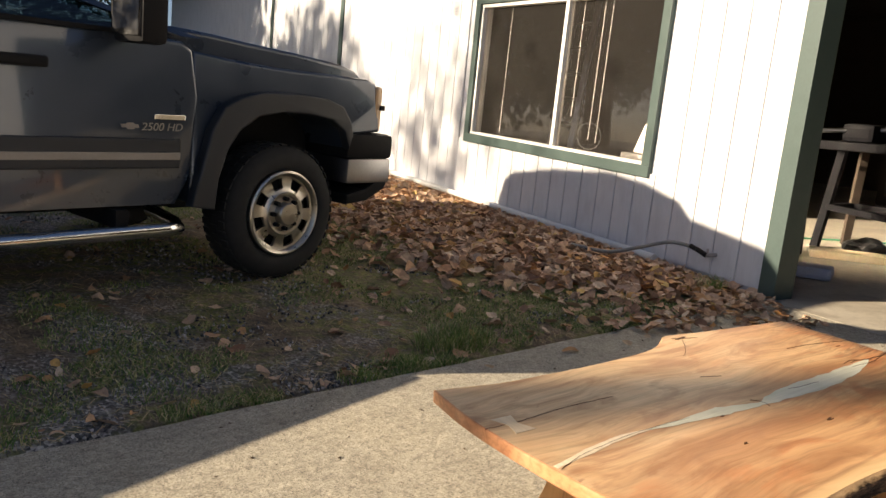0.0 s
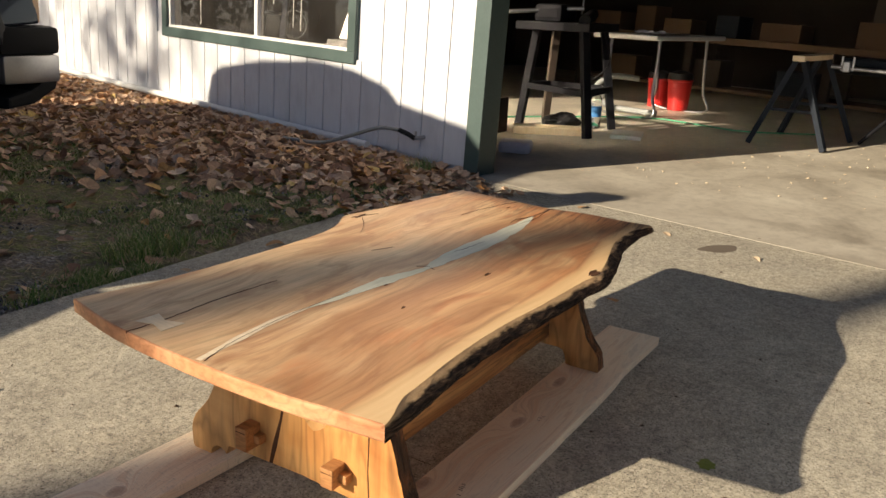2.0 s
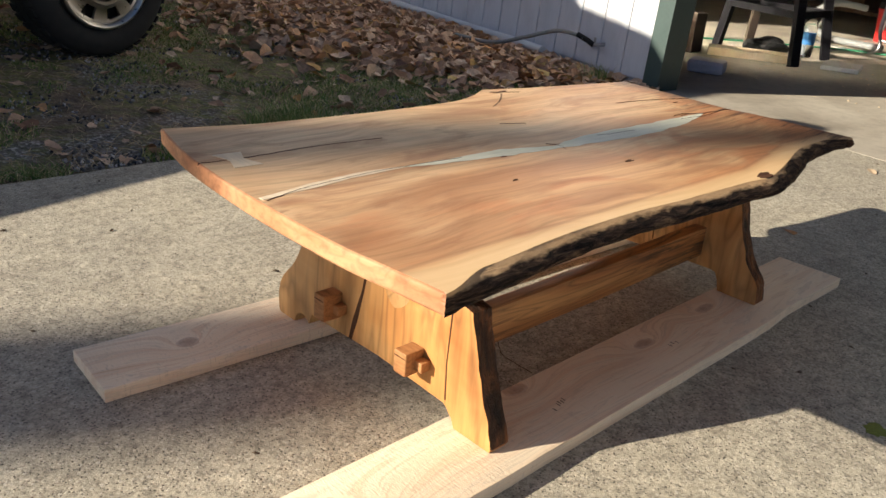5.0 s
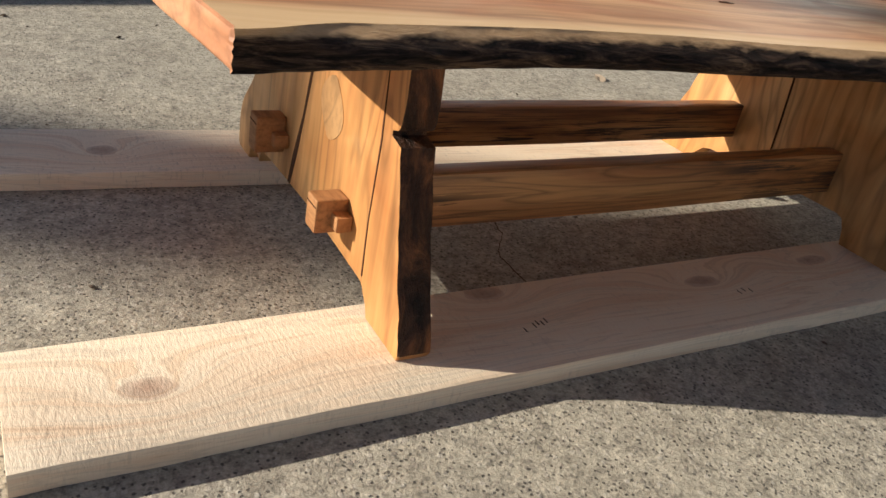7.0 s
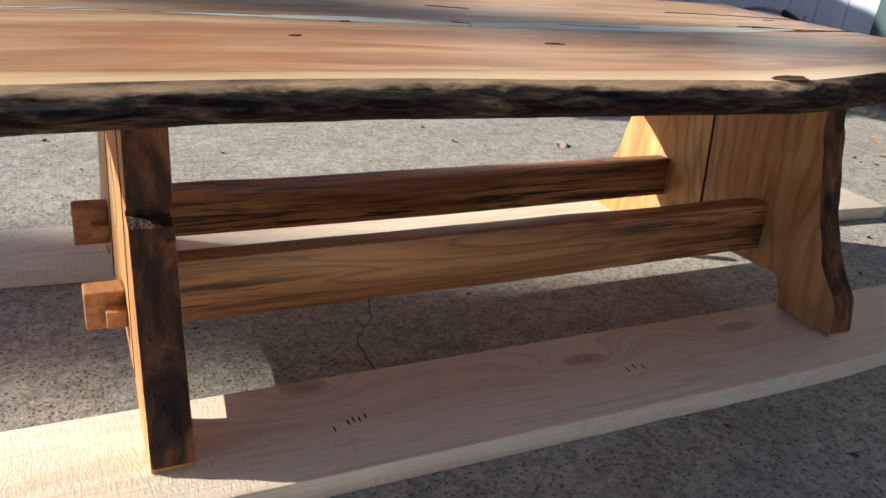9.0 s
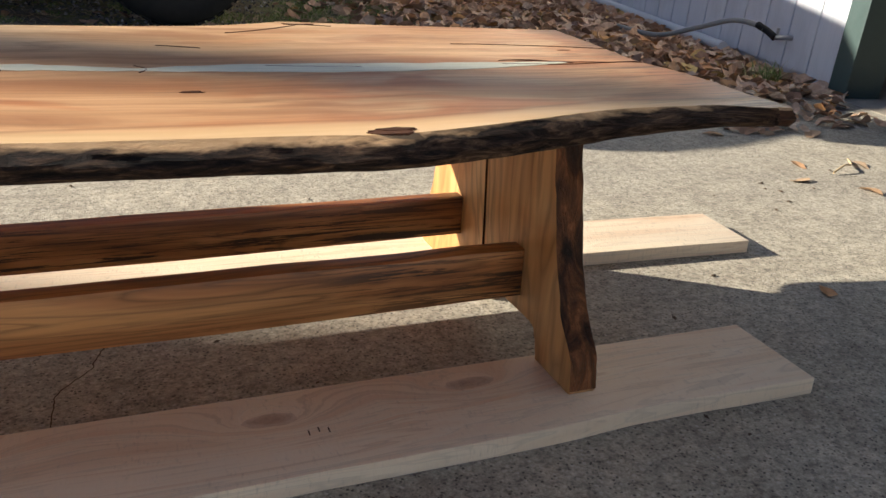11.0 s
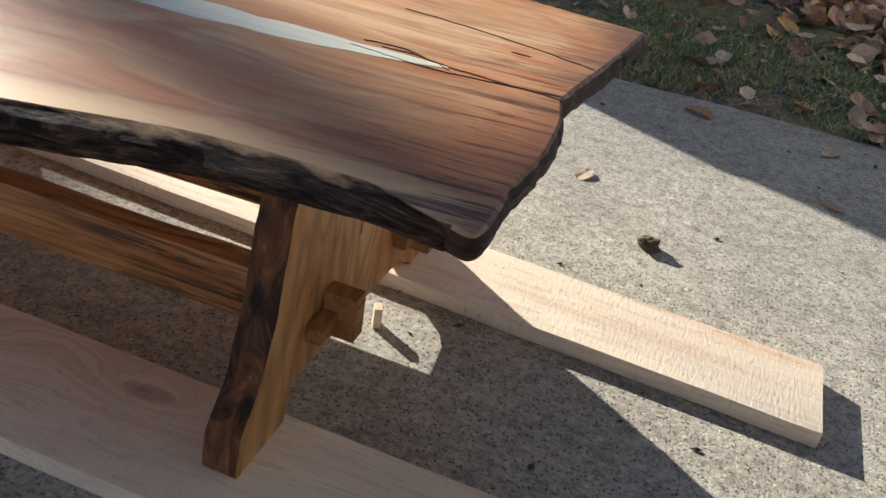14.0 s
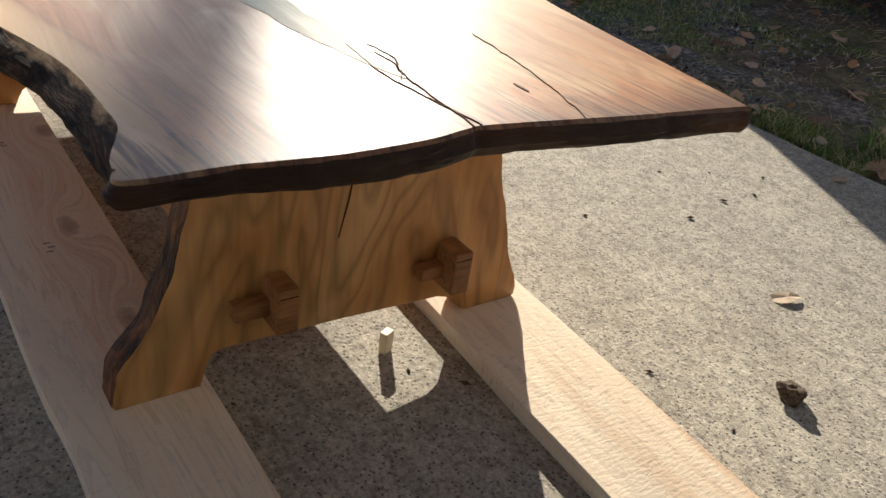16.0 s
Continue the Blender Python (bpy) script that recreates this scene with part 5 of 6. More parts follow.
def sawhorse():
    t = empty("sawhorse", pose(6.45, 0.38, 0.004, 0, 0, -8), "dark steel sawhorse with a timber top", "sawhorse")
    part("top_rail", boxed(-0.34, 0.44, -0.05, 0.05, 0.70, 0.745, 0.006), M_KEY, t)
    for sx in (-0.28, 0.36):
        for sy in (-1, 1):
            leg_post(t, (sx * 1.25, sy * 0.31, 0), (sx, sy * 0.035, 0.70), 0.045, M_BLUEMETAL)
        leg_post(t, (sx * 1.14, -0.2, 0.30), (sx * 1.14, 0.2, 0.30), 0.025, M_BLUEMETAL, "brace")


def pipe_clamp():
    t = empty("pipe_clamp", pose(6.78, -0.16, 0.62, 0, 0, 0), "steel pipe clamp on a stand", "clamp")
    bm = bmesh.new()
    cyl(bm, (0, 0.42, 0.03), (0.1, -1.2, -0.05), 0.018)
    part("pipe", bm, M_STEEL, t)
    part("jaw", boxed(-0.03, 0.03, 0.27, 0.33, -0.01, 0.08, 0.008), M_STEEL, t)
    part("pin", boxed(-0.008, 0.008, 0.33, 0.345, 0.0, 0.12), M_STEEL, t)
    part("pin", boxed(-0.008, 0.008, 0.24, 0.255, 0.0, 0.12), M_STEEL, t)
    part("stand_leg", cyl(bmesh.new(), (0.05, -0.4, -0.02), (0.0, 0.1, -0.614), 0.016), M_BLACKMETAL, t)
    part("stand_leg", cyl(bmesh.new(), (0.05, -0.4, -0.02), (0.2, -0.8, -0.614), 0.016), M_BLACKMETAL, t)
    part("knob", cyl(bmesh.new(), (0.02, -0.18, -0.12), (0.06, -0.18, -0.12), 0.05), M_BLACK, t)


def garage_clutter():
    t = empty("water_bottle", pose(5.98, 2.08, 0.003), "clear plastic water bottle with a blue label", "bottle")
    part("body", lathe(bmesh.new(), [(0.0, 0.0), (0.05, 0.0), (0.055, 0.02), (0.055, 0.22), (0.05, 0.27), (0.02, 0.31), (0.018, 0.33), (0.0, 0.33)], 20), M_BOTTLE, t, smooth=40)
    part("label", lathe(bmesh.new(), [(0.0565, 0.1), (0.0565, 0.19)], 20), M_BLUE, t)
    thing("timber_offcut", boxed(-0.34, 0.34, -0.11, 0.11, 0, 0.06, 0.006), M_KEY, "thick pale timber offcut on the floor", "offcut", pose(5.32, 2.2, 0.004, 0, 0, -62))
    thing("foam_panel", boxed(-0.17, 0.17, -0.13, 0.13, 0, 0.035, 0.004), M_PLASTIC, "flat white panel lying on the floor", "panel", pose(5.62, 1.63, 0.004, 0, 0, 15))
    thing("wooden_block", boxed(-0.08, 0.08, -0.08, 0.08, 0, 0.30, 0.008), M_DARKWOOD, "dark upright wooden block", "block", pose(5.05, 2.62, 0.004))
    thing("plastic_bag", boxed(-0.1, 0.1, -0.12, 0.12, 0, 0.09, 0.03), M_CLOTH, "small pale bag by the door post", "bag", pose(4.25, 2.0, 0.004, 0, 0, 20))
    bm = bmesh.new()
    bmesh.ops.create_icosphere(bm, subdivisions=3, radius=0.16)
    for v in bm.verts:
        v.co *= 1 + 0.35 * noise.noise(v.co * 9)
        v.co.z = max(0.0, v.co.z * 0.55 + 0.05)
    thing("jacket", bm, M_BLACK, "dark crumpled jacket on the floor", "clothing", pose(5.75, 2.3, 0.004, 0, 0, 30))
    bm = bmesh.new()
    tube(bm, curve([(5.9, 3.0, 0.012), (6.5, 2.5, 0.012), (7.0, 1.9, 0.012), (6.9, 1.4, 0.012), (6.75, 0.9, 0.012), (7.1, 0.3, 0.012)], 8), 0.008, 6)
    thing("extension_cord", bm, M_GREENCORD, "green extension cord across the floor", "cord", smooth=60)
    verts, faces = [], []
    rng = random.Random(31)
    for k in range(240):
        x, y, q = rng.uniform(3.9, 6.6), rng.uniform(-1.6, 2.0), rng.uniform(0.004, 0.012)
        a = rng.uniform(0, 6.283)
        u, v = Vector((math.cos(a), math.sin(a), 0.15)) * q, Vector((-math.sin(a), math.cos(a), 0)) * q * 0.5
        c = Vector((x, y, 0.0035))
        o = len(verts)
        verts.extend(tuple(p) for p in (c - u - v, c + u - v, c + u + v, c - u + v, c + Vector((0, 0, q * 0.5))))
        faces.extend(((o, o + 1, o + 4), (o + 1, o + 2, o + 4), (o + 2, o + 3, o + 4), (o + 3, o, o + 4)))
    stuff("wood_shavings", verts, faces, M_KEY, "pale wood shavings scattered on the garage floor", "shavings")
    # bench and shelves at the back of the garage, in house coordinates
    b = empty("workbench", WM @ pose(6.7, 0.2, 0.0), "dark cluttered workbench along the back", "workbench")
    part("benchtop", boxed(-0.4, 0.4, -2.2, 3.4, 0.85, 0.93, 0.01), M_CARD, b)
    for y in (-2.1, -0.2, 1.6, 3.3):
        for x in (-0.35, 0.35):
            part("leg", boxed(x - 0.05, x + 0.05, y - 0.05, y + 0.05, 0.0, 0.85), M_DARKWOOD, b)
    part("shelf", boxed(-0.38, 0.38, -2.15, 3.35, 0.25, 0.29), M_CARD, b)
    for k, (y, w, h2, mt) in enumerate(((3.0, 0.4, 0.25, M_CARD), (2.4, 0.3, 0.35, M_CARD), (1.9, 0.4, 0.2, M_CARD), (1.2, 0.3, 0.28, M_BLUEMETAL), (0.5, 0.5, 0.22, M_CARD), (-0.6, 0.4, 0.3, M_CARD), (-1.4, 0.5, 0.2, M_DARKWOOD))):
        thing("storage_box", boxed(-0.25, 0.2, -w / 2, w / 2, 0.0, h2, 0.01), mt, "storage box on the back workbench", "box", WM @ pose(6.7, 0.2 + y, 0.931), "boxes on the bench")
    for k, (y, w, h2, mt) in enumerate(((2.7, 0.5, 0.3, M_CARD), (1.4, 0.4, 0.35, M_DARKWOOD), (0.2, 0.5, 0.3, M_BLUEMETAL))):
        thing("storage_box", boxed(-0.25, 0.2, -w / 2, w / 2, 0.0, h2, 0.01), mt, "storage box on the bench's lower shelf", "box", WM @ pose(6.7, 0.2 + y, 0.291), "boxes on the bench")
    s = empty("table_saw", WM @ pose(4.6, -1.45, 0.0, 0, 0, 6), "dark cast-iron table saw in shade", "table saw")
    part("table", boxed(-0.5, 0.5, -0.75, 0.65, 0.78, 0.86, 0.015), M_BLUEMETAL, s)
    part("cabinet", boxed(-0.28, 0.28, -0.35, 0.05, 0.0, 0.78, 0.02), M_BLUEMETAL, s)
    part("rail", boxed(-0.56, -0.5, -0.9, 0.7, 0.72, 0.79, 0.01), M_BLACKMETAL, s)
    thing("leaning_panel", boxed(-0.02, 0.02, -0.55, 0.55, 0, 0.75, 0.004), M_TRUNK, "brown board standing on the back bench", "panel", WM @ pose(6.95, -0.75, 0.931))
    thing("lumber_stack", boxed(-0.5, 0.5, -1.4, 1.4, 0, 0.35, 0.01), M_KEY, "stack of timber at the back of the garage", "lumber", WM @ pose(7.6, -3.3, -0.1))
    # seen through the window
    ph = empty("tablet_holder", WM @ pose(0.15, 1.48, 0.677), "small white device on a stand on the window sill", "device")
    part("screen", boxed(-0.012, 0.012, -0.07, 0.07, 0.06, 0.30, 0.008, m=pose(0, 0, 0, 0, 22, 0)), M_WHITE, ph)
    part("base", boxed(-0.05, 0.08, -0.14, 0.14, 0.0, 0.05, 0.01), M_STEEL, ph)
    bm = bmesh.new()
    tube(bm, curve([(0, 0.16 * math.cos(a), 0.12 + 0.11 * math.sin(a)) for a in (k * 0.5 for k in range(13))], 3), 0.0028, 6)
    thing("wire_coil", bm, M_STEEL, "coil of wire on the window sill", "wire", WM @ pose(0.16, 2.12, 0.684), smooth=60)
    for y, z0 in ((3.45, 0.72), (2.32, 0.95), (2.05, 0.78), (1.95, 0.76), (1.3, 1.15)):
        thing("blind_cord", cyl(bmesh.new(), (0.1, y, z0), (0.1, y - 0.02, 2.9), 0.0035, None, 6), M_WHITE, "white blind cord hanging inside the window", "cord", WM, "blind cords")
    ld = empty("ladder", WM @ pose(1.3, 3.95, 0.0), "aluminium ladder leaning inside the window", "ladder")
    for y in (0.0, 0.4):
        leg_post(ld, (0, y, 0), (0.5, y + 0.35, 2.6), 0.06, M_STEEL, "rail")
    for k in range(8):
        f = 0.1 + k * 0.11
        leg_post(ld, (0.5 * f, 0.35 * f, 2.6 * f), (0.5 * f, 0.4 + 0.35 * f, 2.6 * f), 0.03, M_STEEL, "rung")


def garden_hose():
    t = empty("garden_hose", Matrix.Identity(4), "grey garden hose on a wall tap above the leaves", "hose")
    P = [house_point(-0.55, 1.25, 0.06), house_point(-0.42, 1.0, 0.06), house_point(-0.30, 0.82, 0.13), house_point(-0.2, 0.66, 0.20), house_point(-0.14, 0.55, 0.205), house_point(-0.12, 0.47, 0.19)]
    bm = bmesh.new()
    tube(bm, curve([tuple(p) for p in P], 8), 0.013, 10)
    part("tube", bm, M_HOSE, t, smooth=60)
    bm = bmesh.new()
    tube(bm, [tuple(house_point(-0.13, 0.52, 0.205)), tuple(house_point(-0.11, 0.45, 0.185)), tuple(house_point(-0.1, 0.40, 0.165))], 0.017, 10)
    part("coupling", bm, M_BLACK, t, smooth=60)
    bm = bmesh.new()
    cyl(bm, house_point(-0.1, 0.40, 0.165), house_point(-0.01, 0.39, 0.17), 0.012)
    cyl(bm, house_point(-0.09, 0.40, 0.16), house_point(-0.09, 0.40, 0.21), 0.008)
    part("tap", bm, M_STEEL, t)


# ---- fallen leaves, grass, gravel ----
def leaf_shape(rng, size):
    """A ragged dry leaf: rim points round a folded, curled midrib."""
    n = 11
    fold, curl, wide = rng.uniform(0.05, 0.6), rng.uniform(-2.5, 2.5), rng.uniform(0.6, 0.95)
    pts = [(0.0, 0.0, 0.0)]
    for k in range(n):
        a = 2 * math.pi * k / n
        q = size * (1 + rng.uniform(-0.16, 0.12))
        x, y = q * 1.2 * math.cos(a), q * wide * math.sin(a) * (1 - 0.3 * math.cos(a))
        pts.append((x, y, fold * abs(y) * 0.8 + curl * x * x / size * 0.15 + rng.uniform(-0.12, 0.12) * size))
    faces = [(0, 1 + k, 1 + (k + 1) % n) for k in range(n)]
    return pts, faces


def pile_depth(x, y):
    """How thick the leaves lie: a bank along the wall, thinning to the lawn."""
    p = WM.inverted() @ Vector((x, y, 0))
    d, s = -p.x, p.y
    if d < 0 or s < -0.25 or s > 7.5:
        return 0.0
    reach = 2.35 - 0.30 * ease(0.0, 1.2, -s + 0.9) + 0.25 * noise.noise((s * 1.1, 4, 0)) - 0.9 * ease(0.9, -0.3, s)
    w = max(0.0, 1 - d / reach)
    return w * ease(-0.3, 0.4, s) * (0.6 + 0.5 * noise.noise((x * 2, y * 2, 8)))


def leaves():
    rng = random.Random(11)
    verts, faces = [], []

    def add(x, y, z, size, flat):
        p, f = leaf_shape(rng, size)
        m = pose(x, y, z, rng.gauss(0, flat), rng.gauss(0, flat), rng.uniform(0, 360))
        o = len(verts)
        verts.extend(tuple(m @ Vector(v)) for v in p)
        faces.extend(tuple(i + o for i in q) for q in f)
    count = 0
    while count < 10500:
        s, d = rng.uniform(-0.3, 7.4), rng.uniform(0.03, 2.5)
        q = house_point(-d, s)
        k = pile_depth(q.x, q.y)
        if rng.random() > min(1.0, k * 2.0 + 0.012):
            continue
        base = lawn(q.x, q.y) if q.y > 1.84 else 0.003
        add(q.x, q.y, base + 0.010 + 0.065 * k * ease(0.0, 0.5, d) * rng.random() ** 0.7, rng.uniform(0.026, 0.050), 24)
        count += 1
    for k in range(420):
        x, y = 1.75 + 1.5 * rng.random() ** 0.8, 1.86 - 0.62 * rng.random() ** 1.6
        if y < 1.84 - 0.55 * ease(1.7, 2.5, x) or x > 3.1 + 0.2 * (y - 1.5):
            continue
        add(x, y, 0.012 + 0.03 * rng.random() * ease(1.3, 1.8, y), rng.uniform(0.016, 0.036), 16)
    for k in range(520):
        x, y = rng.uniform(-2.5, 3.0), 1.9 + 3.6 * rng.random() ** 1.5
        add(x, y, lawn(x, y) + 0.012, rng.uniform(0.014, 0.036), 20)
    stuff("leaf_litter", verts, faces, M_LITTER, "bank of dry brown fallen leaves along the wall", "leaves")
    # leaves lying singly on the driveway
    spots = [(2.148, 0.831), (2.261, 0.95), (2.273, 0.703), (2.465, 0.918), (1.643, 0.228), (1.173, 1.092), (1.698, 1.291), (1.715, 1.635), (1.374, 1.689), (2.241, 1.318), (2.09, 1.60), (2.39, 1.62), (2.52, 1.45), (2.6, 1.25), (2.75, 1.5), (2.85, 1.35), (2.3, 1.5), (2.62, 1.68), (1.9, 1.66), (2.7, 0.35), (2.55, -0.1), (2.95, 0.9), (0.9, 1.72), (2.05, 1.48), (2.45, 1.3)]
    protos = []
    for k in range(6):
        p, f = leaf_shape(rng, 0.045)
        low = min(v[2] for v in p)
        me = bpy.data.meshes.new("fallen_leaf")
        me.from_pydata([(x, y, z - low) for x, y, z in p], [], f)
        me.materials.append(M_ONELEAF)
        protos.append(me)
    for k, (x, y) in enumerate(spots):
        ob = new("fallen_leaf", protos[k % 6])
        s = rng.uniform(0.5, 0.9) * (0.8 if y < 1.2 else 1.0)
        ob.matrix_world = pose(x, y, 0.001, rng.uniform(-6, 6), rng.uniform(-6, 6), rng.uniform(0, 360)) @ Matrix.Diagonal((s, s * 0.75, s * 0.6, 1))
        tagged(ob, "single dry curled leaf on the driveway", "leaf", "leaves on the driveway")


def grass_and_gravel():
    rng = random.Random(5)
    verts, faces = [], []

    def blade(x, y, z, h, w, lean):
        a = rng.uniform(0, 2 * math.pi)
        b = rng.uniform(0, 2 * math.pi)
        dx, dy = math.cos(a) * lean, math.sin(a) * lean
        wx, wy = math.cos(b) * w, math.sin(b) * w
        o = len(verts)
        verts.extend(((x - wx, y - wy, z), (x + wx, y + wy, z), (x + dx * 0.4 + wx * 0.7, y + dy * 0.4 + wy * 0.7, z + h * 0.6), (x + dx * 0.4 - wx * 0.7, y + dy * 0.4 - wy * 0.7, z + h * 0.6), (x + dx, y + dy, z + h)))
        faces.extend(((o, o + 1, o + 2, o + 3), (o + 3, o + 2, o + 4)))
    count = 0
    while count < 42000:
        x, y = rng.uniform(-3.2, 3.4), 1.84 + 4.2 * rng.random() ** 1.6
        g = noise.noise((x * 1.5, y * 1.5, 2)) + 0.5 * noise.noise((x * 5, y * 5, 6)) + 0.1 * x
        if g < 0.14 or pile_depth(x, y) > 0.25:
            continue
        h = rng.uniform(0.012, 0.035) * (0.8 + 0.4 * noise.noise((x * 4, y * 4, 9)))
        blade(x, y, lawn(x, y) - 0.002, h, 0.0021, h * rng.uniform(0.3, 1.5))
        count += 1
    for cx, cy, r, n2, hh in ((0.97, 2.04, 0.13, 1000, 0.075), (0.62, 1.93, 0.08, 350, 0.045), (0.38, 1.90, 0.07, 250, 0.04), (-0.35, 1.90, 0.06, 200, 0.035), (-0.9, 1.95, 0.08, 200, 0.04), (1.25, 1.97, 0.1, 300, 0.04), (3.17, 2.12, 0.07, 160, 0.10)):
        for k in range(n2):
            a, q = rng.uniform(0, 6.283), r * rng.random() ** 0.7
            x, y = cx + q * 1.5 * math.cos(a), max(1.825, cy + q * math.sin(a))
            blade(x, y, lawn(x, y) - 0.002, hh * rng.uniform(0.5, 1.2), 0.0022, hh * rng.uniform(0.2, 1.0))
    stuff("grass", verts, faces, M_GRASS, "short patchy green and dry grass", "grass")
    verts, faces = [], []
    for k in range(22000):
        x, y = rng.uniform(-3.4, 2.6), 1.86 + 3.4 * rng.random() ** 1.3
        if noise.noise((x * 1.1, y * 1.1, 12)) + 0.5 * noise.noise((x * 4, y * 4, 3)) < 0.06 + 0.1 * x or pile_depth(x, y) > 0.3:
            continue
        s = rng.uniform(0.004, 0.012)
        m = pose(x, y, lawn(x, y) + s * 0.3, rng.uniform(0, 360), rng.uniform(0, 360), rng.uniform(0, 360))
        o = len(verts)
        verts.extend(tuple(m @ Vector(v)) for v in ((s, 0, 0), (-s * 0.9, 0, 0), (0, s * 0.8, 0), (0, -s, 0), (0, 0, s * 0.7), (0, 0, -s * 0.7)))
        faces.extend((o + a, o + b, o + c) for a, b, c in ((0, 2, 4), (2, 1, 4), (1, 3, 4), (3, 0, 4), (2, 0, 5), (1, 2, 5), (3, 1, 5), (0, 3, 5)))
    stuff("gravel", verts, faces, M_GRAVEL, "loose grey driveway gravel", "gravel")
    verts, faces = [], []
    for k in range(4200):
        x, y = rng.uniform(-2.6, 2.4), 1.86 + 2.6 * rng.random() ** 1.6
        a, l2 = rng.uniform(0, 3.14), 0.015 + 0.06 * rng.random() ** 3
        z = lawn(x, y) + 0.006
        dx, dy = math.cos(a) * l2 / 2, math.sin(a) * l2 / 2
        nx, ny = -math.sin(a) * 0.0007, math.cos(a) * 0.0007
        o = len(verts)
        verts.extend(((x - dx - nx, y - dy - ny, z), (x + dx - nx, y + dy - ny, z + 0.012), (x + dx + nx, y + dy + ny, z + 0.012), (x - dx + nx, y - dy + ny, z), (x, y, z + 0.009)))
        faces.extend(((o, o + 1, o + 4), (o + 1, o + 2, o + 4), (o + 2, o + 3, o + 4), (o + 3, o, o + 4)))
    stuff("straw", verts, faces, M_STICK, "dry straw and pine needles on the lawn", "straw")
    # small debris on the driveway
    verts, faces = [], []
    for k in range(260):
        x, y = rng.uniform(-1.6, 3.0), rng.uniform(-1.6, 1.78)
        s = rng.uniform(0.002, 0.006)
        m = pose(x, y, s * 0.4, 0, 0, rng.uniform(0, 360))
        o = len(verts)
        verts.extend(tuple(m @ Vector(v)) for v in ((s * 2, 0, 0), (-s * 1.6, 0, 0), (0, s * 0.8, 0), (0, -s, 0), (0, 0, s * 0.7), (0, 0, -s * 0.4)))
        faces.extend((o + a, o + b, o + c) for a, b, c in ((0, 2, 4), (2, 1, 4), (1, 3, 4), (3, 0, 4), (2, 0, 5), (1, 2, 5), (3, 1, 5), (0, 3, 5)))
    stuff("debris", verts, faces, M_CLOD, "specks of dirt and bark on the driveway", "debris")


def small_things():
    bm = bmesh.new()
    bmesh.ops.create_icosphere(bm, subdivisions=4, radius=0.017)
    for v in bm.verts:
        v.co *= 1 + 0.5 * noise.noise(v.co * 90) + 0.2 * noise.noise(v.co * 220)
        v.co.x *= 1.25
        v.co.z = max(-0.011, v.co.z * 0.8)
    thing("mud_clod", bm, M_CLOD, "dry dark clod of mud on the driveway", "clod", pose(1.343, 0.85, 0.011))
    thing("timber_chip", boxed(-0.006, 0.006, -0.009, 0.009, 0.0, 0.034, 0.001), M_KEY, "small pale wooden offcut standing on the driveway", "offcut", pose(1.0, 0.372, 0.001, 0, 0, 25))
    bm = bmesh.new()
    tube(bm, curve([(2.30, 0.86, 0.006), (2.36, 0.88, 0.02), (2.42, 0.91, 0.008), (2.47, 0.97, 0.006)], 5), 0.003, 6)
    thing("twig", bm, M_STICK, "thin dry twig on the driveway", "twig")
    bm = bmesh.new()
    line = curve([(0.372, 0.42, 0), (0.362, 0.37, 0), (0.345, 0.32, 0), (0.338, 0.295, 0), (0.305, 0.255, 0), (0.297, 0.22, 0), (0.296, 0.16, 0)], 6)
    line = [p + Vector((0.004 * noise.noise((p.y * 70, 0, 4)), 0, 0)) for p in line]
    prism(bm, [(p.x - 0.0007, p.y) for p in line] + [(p.x + 0.0007, p.y) for p in reversed(line)], 2, -0.001, 0.0006)
    thing("hairline_crack", bm, M_CRACK, "dark hairline crack in the driveway under the table", "crack")
    bm = bmesh.new()
    bmesh.ops.create_icosphere(bm, subdivisions=3, radius=0.02)
    for v in bm.verts:
        v.co *= 1 + 0.5 * noise.noise(v.co * 110)
        v.co.z = max(-0.001, v.co.z * 0.22)
    thing("moss_tuft", bm, M_MOSS, "small bright green moss tuft on the driveway", "moss", pose(0.687, -0.381, 0.001))
    bm = bmesh.new()
    prism(bm, [(0.105 * math.cos(a) * (1 + 0.15 * math.sin(3 * a)), 0.055 * math.sin(a)) for a in (k * math.pi / 14 for k in range(28))], 2, -0.001, 0.0012)
    thing("oil_stain", bm, M_STAIN, "round brown oil stain on the driveway", "stain", pose(2.62, 0.08, 0.0, 0, 0, -35))


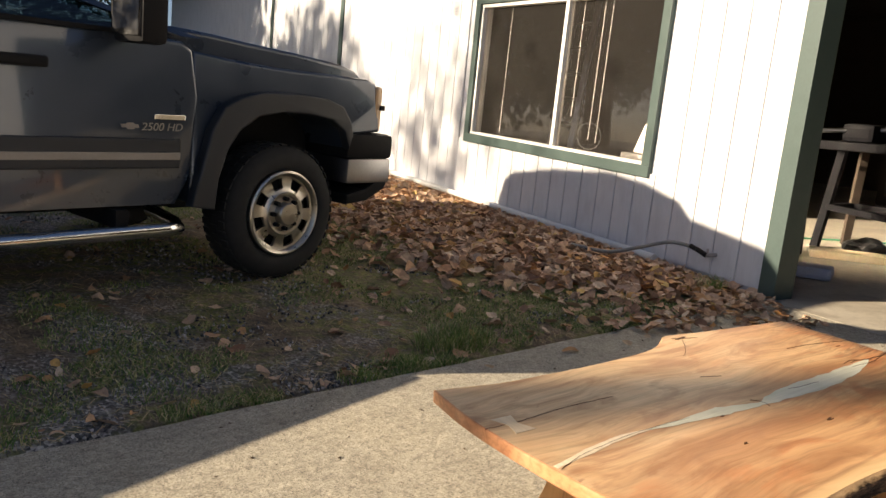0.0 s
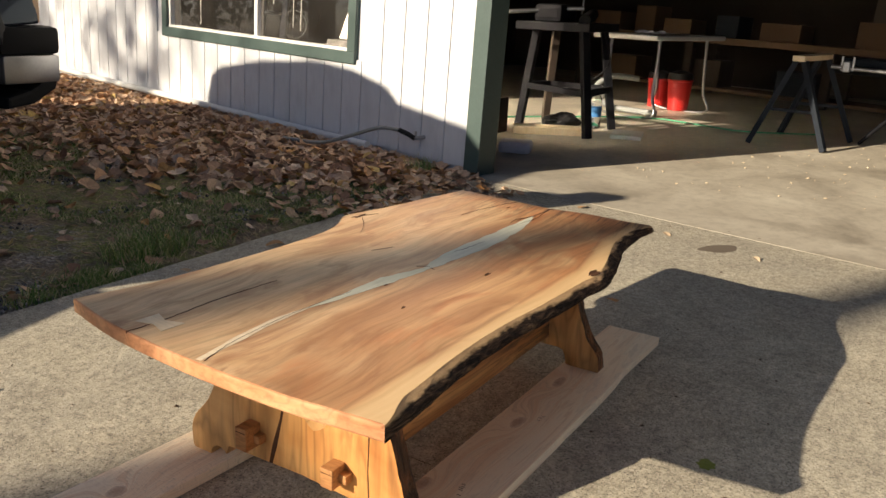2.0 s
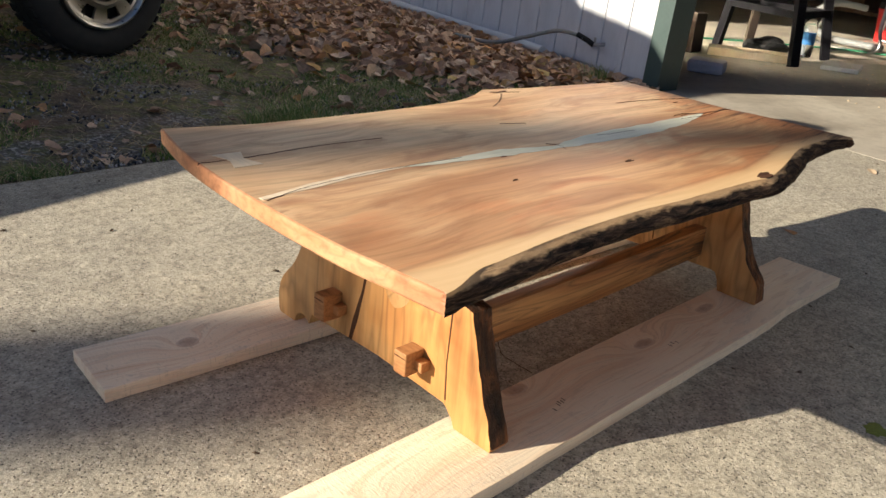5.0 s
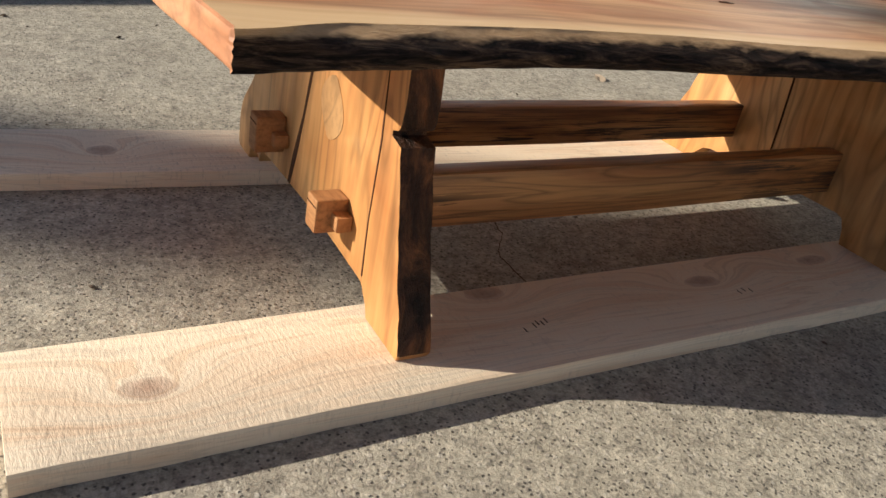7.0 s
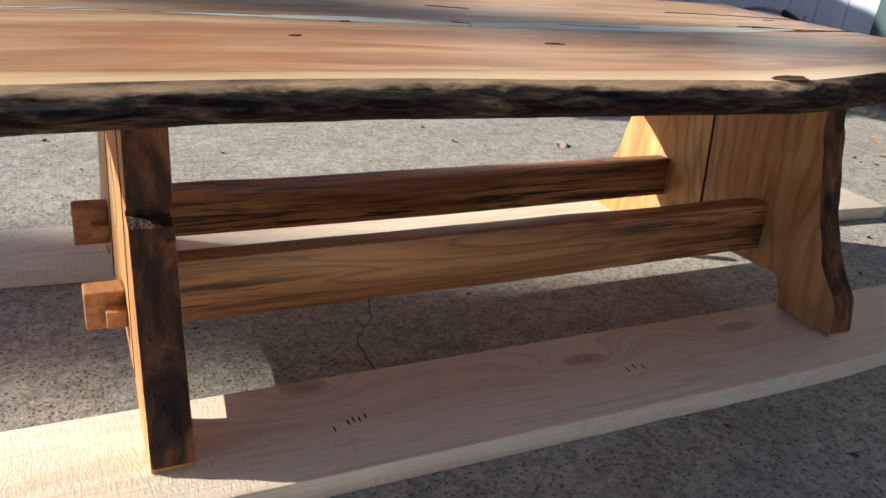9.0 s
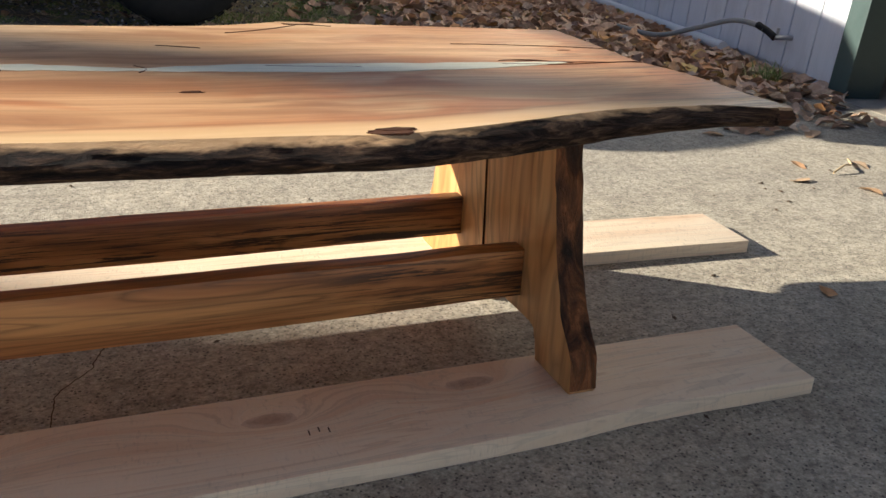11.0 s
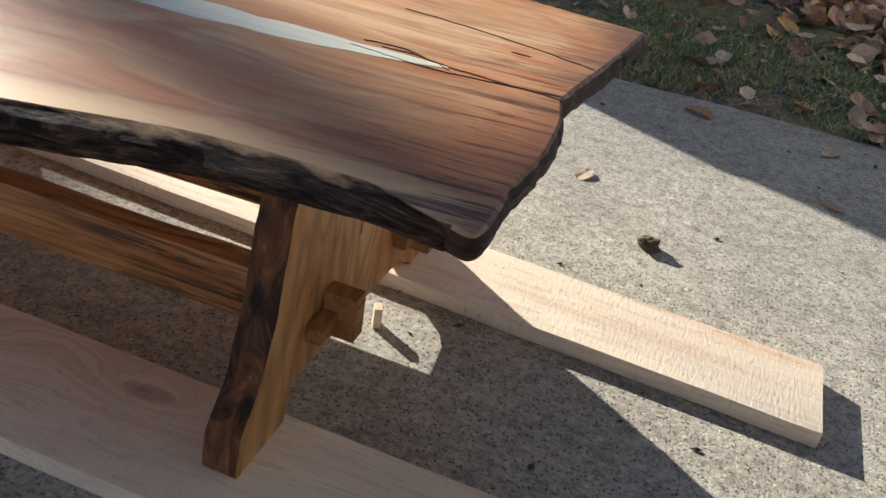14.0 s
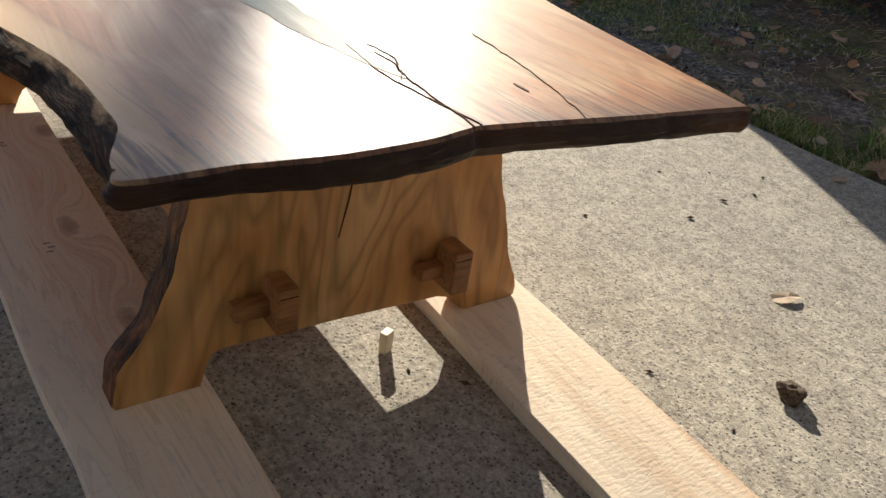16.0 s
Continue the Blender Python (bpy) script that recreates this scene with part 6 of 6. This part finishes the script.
# ---- trees beyond the truck, out of view: added for dark reflections and for their shade ----
def tree(x, y, h, spread, seed, bare=False, low=0.25, high=0.9, forked=False):
    rng = random.Random(seed)
    z = -0.1
    t = empty("tree", pose(x, y, z), "bare autumn tree with thin branches" if bare else "tall dark evergreen-leaved tree added out of view", "tree", "trees beyond the truck")
    bm = bmesh.new()
    if forked:
        # a stout lower bole that breaks off into one slighter, leaning stem, shaped to fit its shade on driveway and
        # table
        tube(bm, curve([(0, 0, 0), (-0.02, -0.04, 4.5), (-0.025, -0.05, 9.45)], 6), 0.32, 9, 0.23)
        tube(bm, curve([(-0.02, -0.04, 8.9), (0.015, 0.03, 9.7), (0.062, 0.115, 10.2), (0.07, 0.13, 12.5), (0.0, 0.1, 16.0)], 6), 0.235, 9, 0.05)
    else:
        tube(bm, curve([(0, 0, 0), (0.15, 0.1, h * 0.3), (-0.1, 0.2, h * 0.6), (0.1, 0, h * 0.92)], 6), h * 0.028, 9, 0.03)
    tips = []
    for k in range(26 if bare else 16):
        f = rng.uniform(low, high)
        a, r = rng.uniform(0, 6.283), spread * (1.15 - f * 0.8) * rng.uniform(0.6, 1.1)
        p = Vector((0, 0.1, h * f))
        q = p + Vector((math.cos(a) * r, math.sin(a) * r, r * rng.uniform(0.2, 0.8)))
        mid = (p + q) / 2 + Vector((0, 0, -0.1 * r))
        tube(bm, curve([tuple(p), tuple(mid), tuple(q)], 3), h * 0.006, 5, 0.012)
        tips += [mid, q, (mid + q) / 2]
        for j in range(6 if bare else 2):
            w = mid.lerp(q, rng.random())
            e = w + Vector((rng.gauss(0, 0.5), rng.gauss(0, 0.5), rng.uniform(0.1, 0.8))) * spread * 0.35
            tube(bm, [tuple(w), tuple(e)], 0.03, 4, 0.006)
            tips.append(e)
    part("trunk", bm, M_TRUNK, t)
    verts, faces = [], []
    for c in tips:
        n2, sp, sz = (6, 0.45, 0.08) if bare else (170, 0.75, 0.16)
        for k in range(n2):
            p = c + Vector((rng.gauss(0, sp), rng.gauss(0, sp), rng.gauss(0, sp * 0.7)))
            u = Vector((rng.gauss(0, 1), rng.gauss(0, 1), rng.gauss(0, 1))).normalized() * sz
            v = u.orthogonal().normalized() * sz * 0.6
            o = len(verts)
            verts.extend((tuple(p - u), tuple(p + v), tuple(p + u), tuple(p - v)))
            faces.append((o, o + 1, o + 2, o + 3))
    me = bpy.data.meshes.new("crown")
    me.from_pydata(verts, [], faces)
    me.materials.append(M_LITTER if bare else M_FOLIAGE)
    ob = new("crown", me)
    ob.parent = t
    ob["kind"] = "stuff"


def camper():
    """A camper-shaped stand-in added behind the pickup: never in view itself, but it throws the round-cornered shade on
    the white wall.
    """
    t = empty("camper_stand_in", pose(0, 0, 0.1), "unseen camper-shaped shade caster added behind the pickup", "camper")
    bm = bmesh.new()
    prism(bm, [(7.8, 0.4), (7.86, 2.45), (7.78, 2.68), (7.6, 2.76), (6.9, 2.8), (6.15, 2.79), (5.7, 2.72), (5.3, 2.60), (5.15, 2.4), (5.12, 0.4)], 0, -6.4, -1.45, 0.05, 3)
    part("shell", bm, M_CASTER, t, smooth=40)
    for x, y in ((-3.6, 5.2), (-3.6, 7.5)):
        part("wheel", cyl(bmesh.new(), (x, y, 0.28), (x, y + 0.2, 0.28), 0.32, None, 24), M_TYRE, t)
    # added block that widens the shade thrown on the wall
    bm = bmesh.new()
    prism(bm, [(5.14, 2.48), (4.46, 2.34), (4.40, 2.26), (4.40, 1.8), (5.14, 1.8)], 0, -2.3, -1.46, 0.02, 2)
    part("caster_step", bm, M_CASTER, t)
    part("hitch", boxed(-1.45, -0.5, 6.4, 6.5, 0.42, 0.5, 0.01), M_BLACK, t)


def trees():
    # the evergreens are added to darken what the window and the gloss reflect
    for k, (x, y, h, sp, bare, low) in enumerate(((-7.5, 25, 13, 4.2, False, 0.25), (-13, 27, 15, 4.5, False, 0.25), (-20, 25, 13, 4.0, False, 0.25), (-16, 16.5, 11.5, 4.2, True, 0.25), (-21, 11.58, 17, 2.6, True, 0.84), (-26, -1, 12, 4.5, False, 0.25), (-1.5, 25, 12, 4.4, False, 0.12), (-4.8, 30, 14, 4.6, False, 0.12), (3.0, 28, 13, 4.4, False, 0.12), (-10, 31, 14, 4.6, False, 0.12))):
        tree(x, y, h, sp, 40 + k, bare, low, forked=low > 0.8)


ground()
driveway()
house()
coffee_table()
boards()
pickup()
machine_stand()
folding_table()
buckets()
sawhorse()
pipe_clamp()
garage_clutter()
garden_hose()
small_things()
leaves()
grass_and_gravel()
camper()
trees()
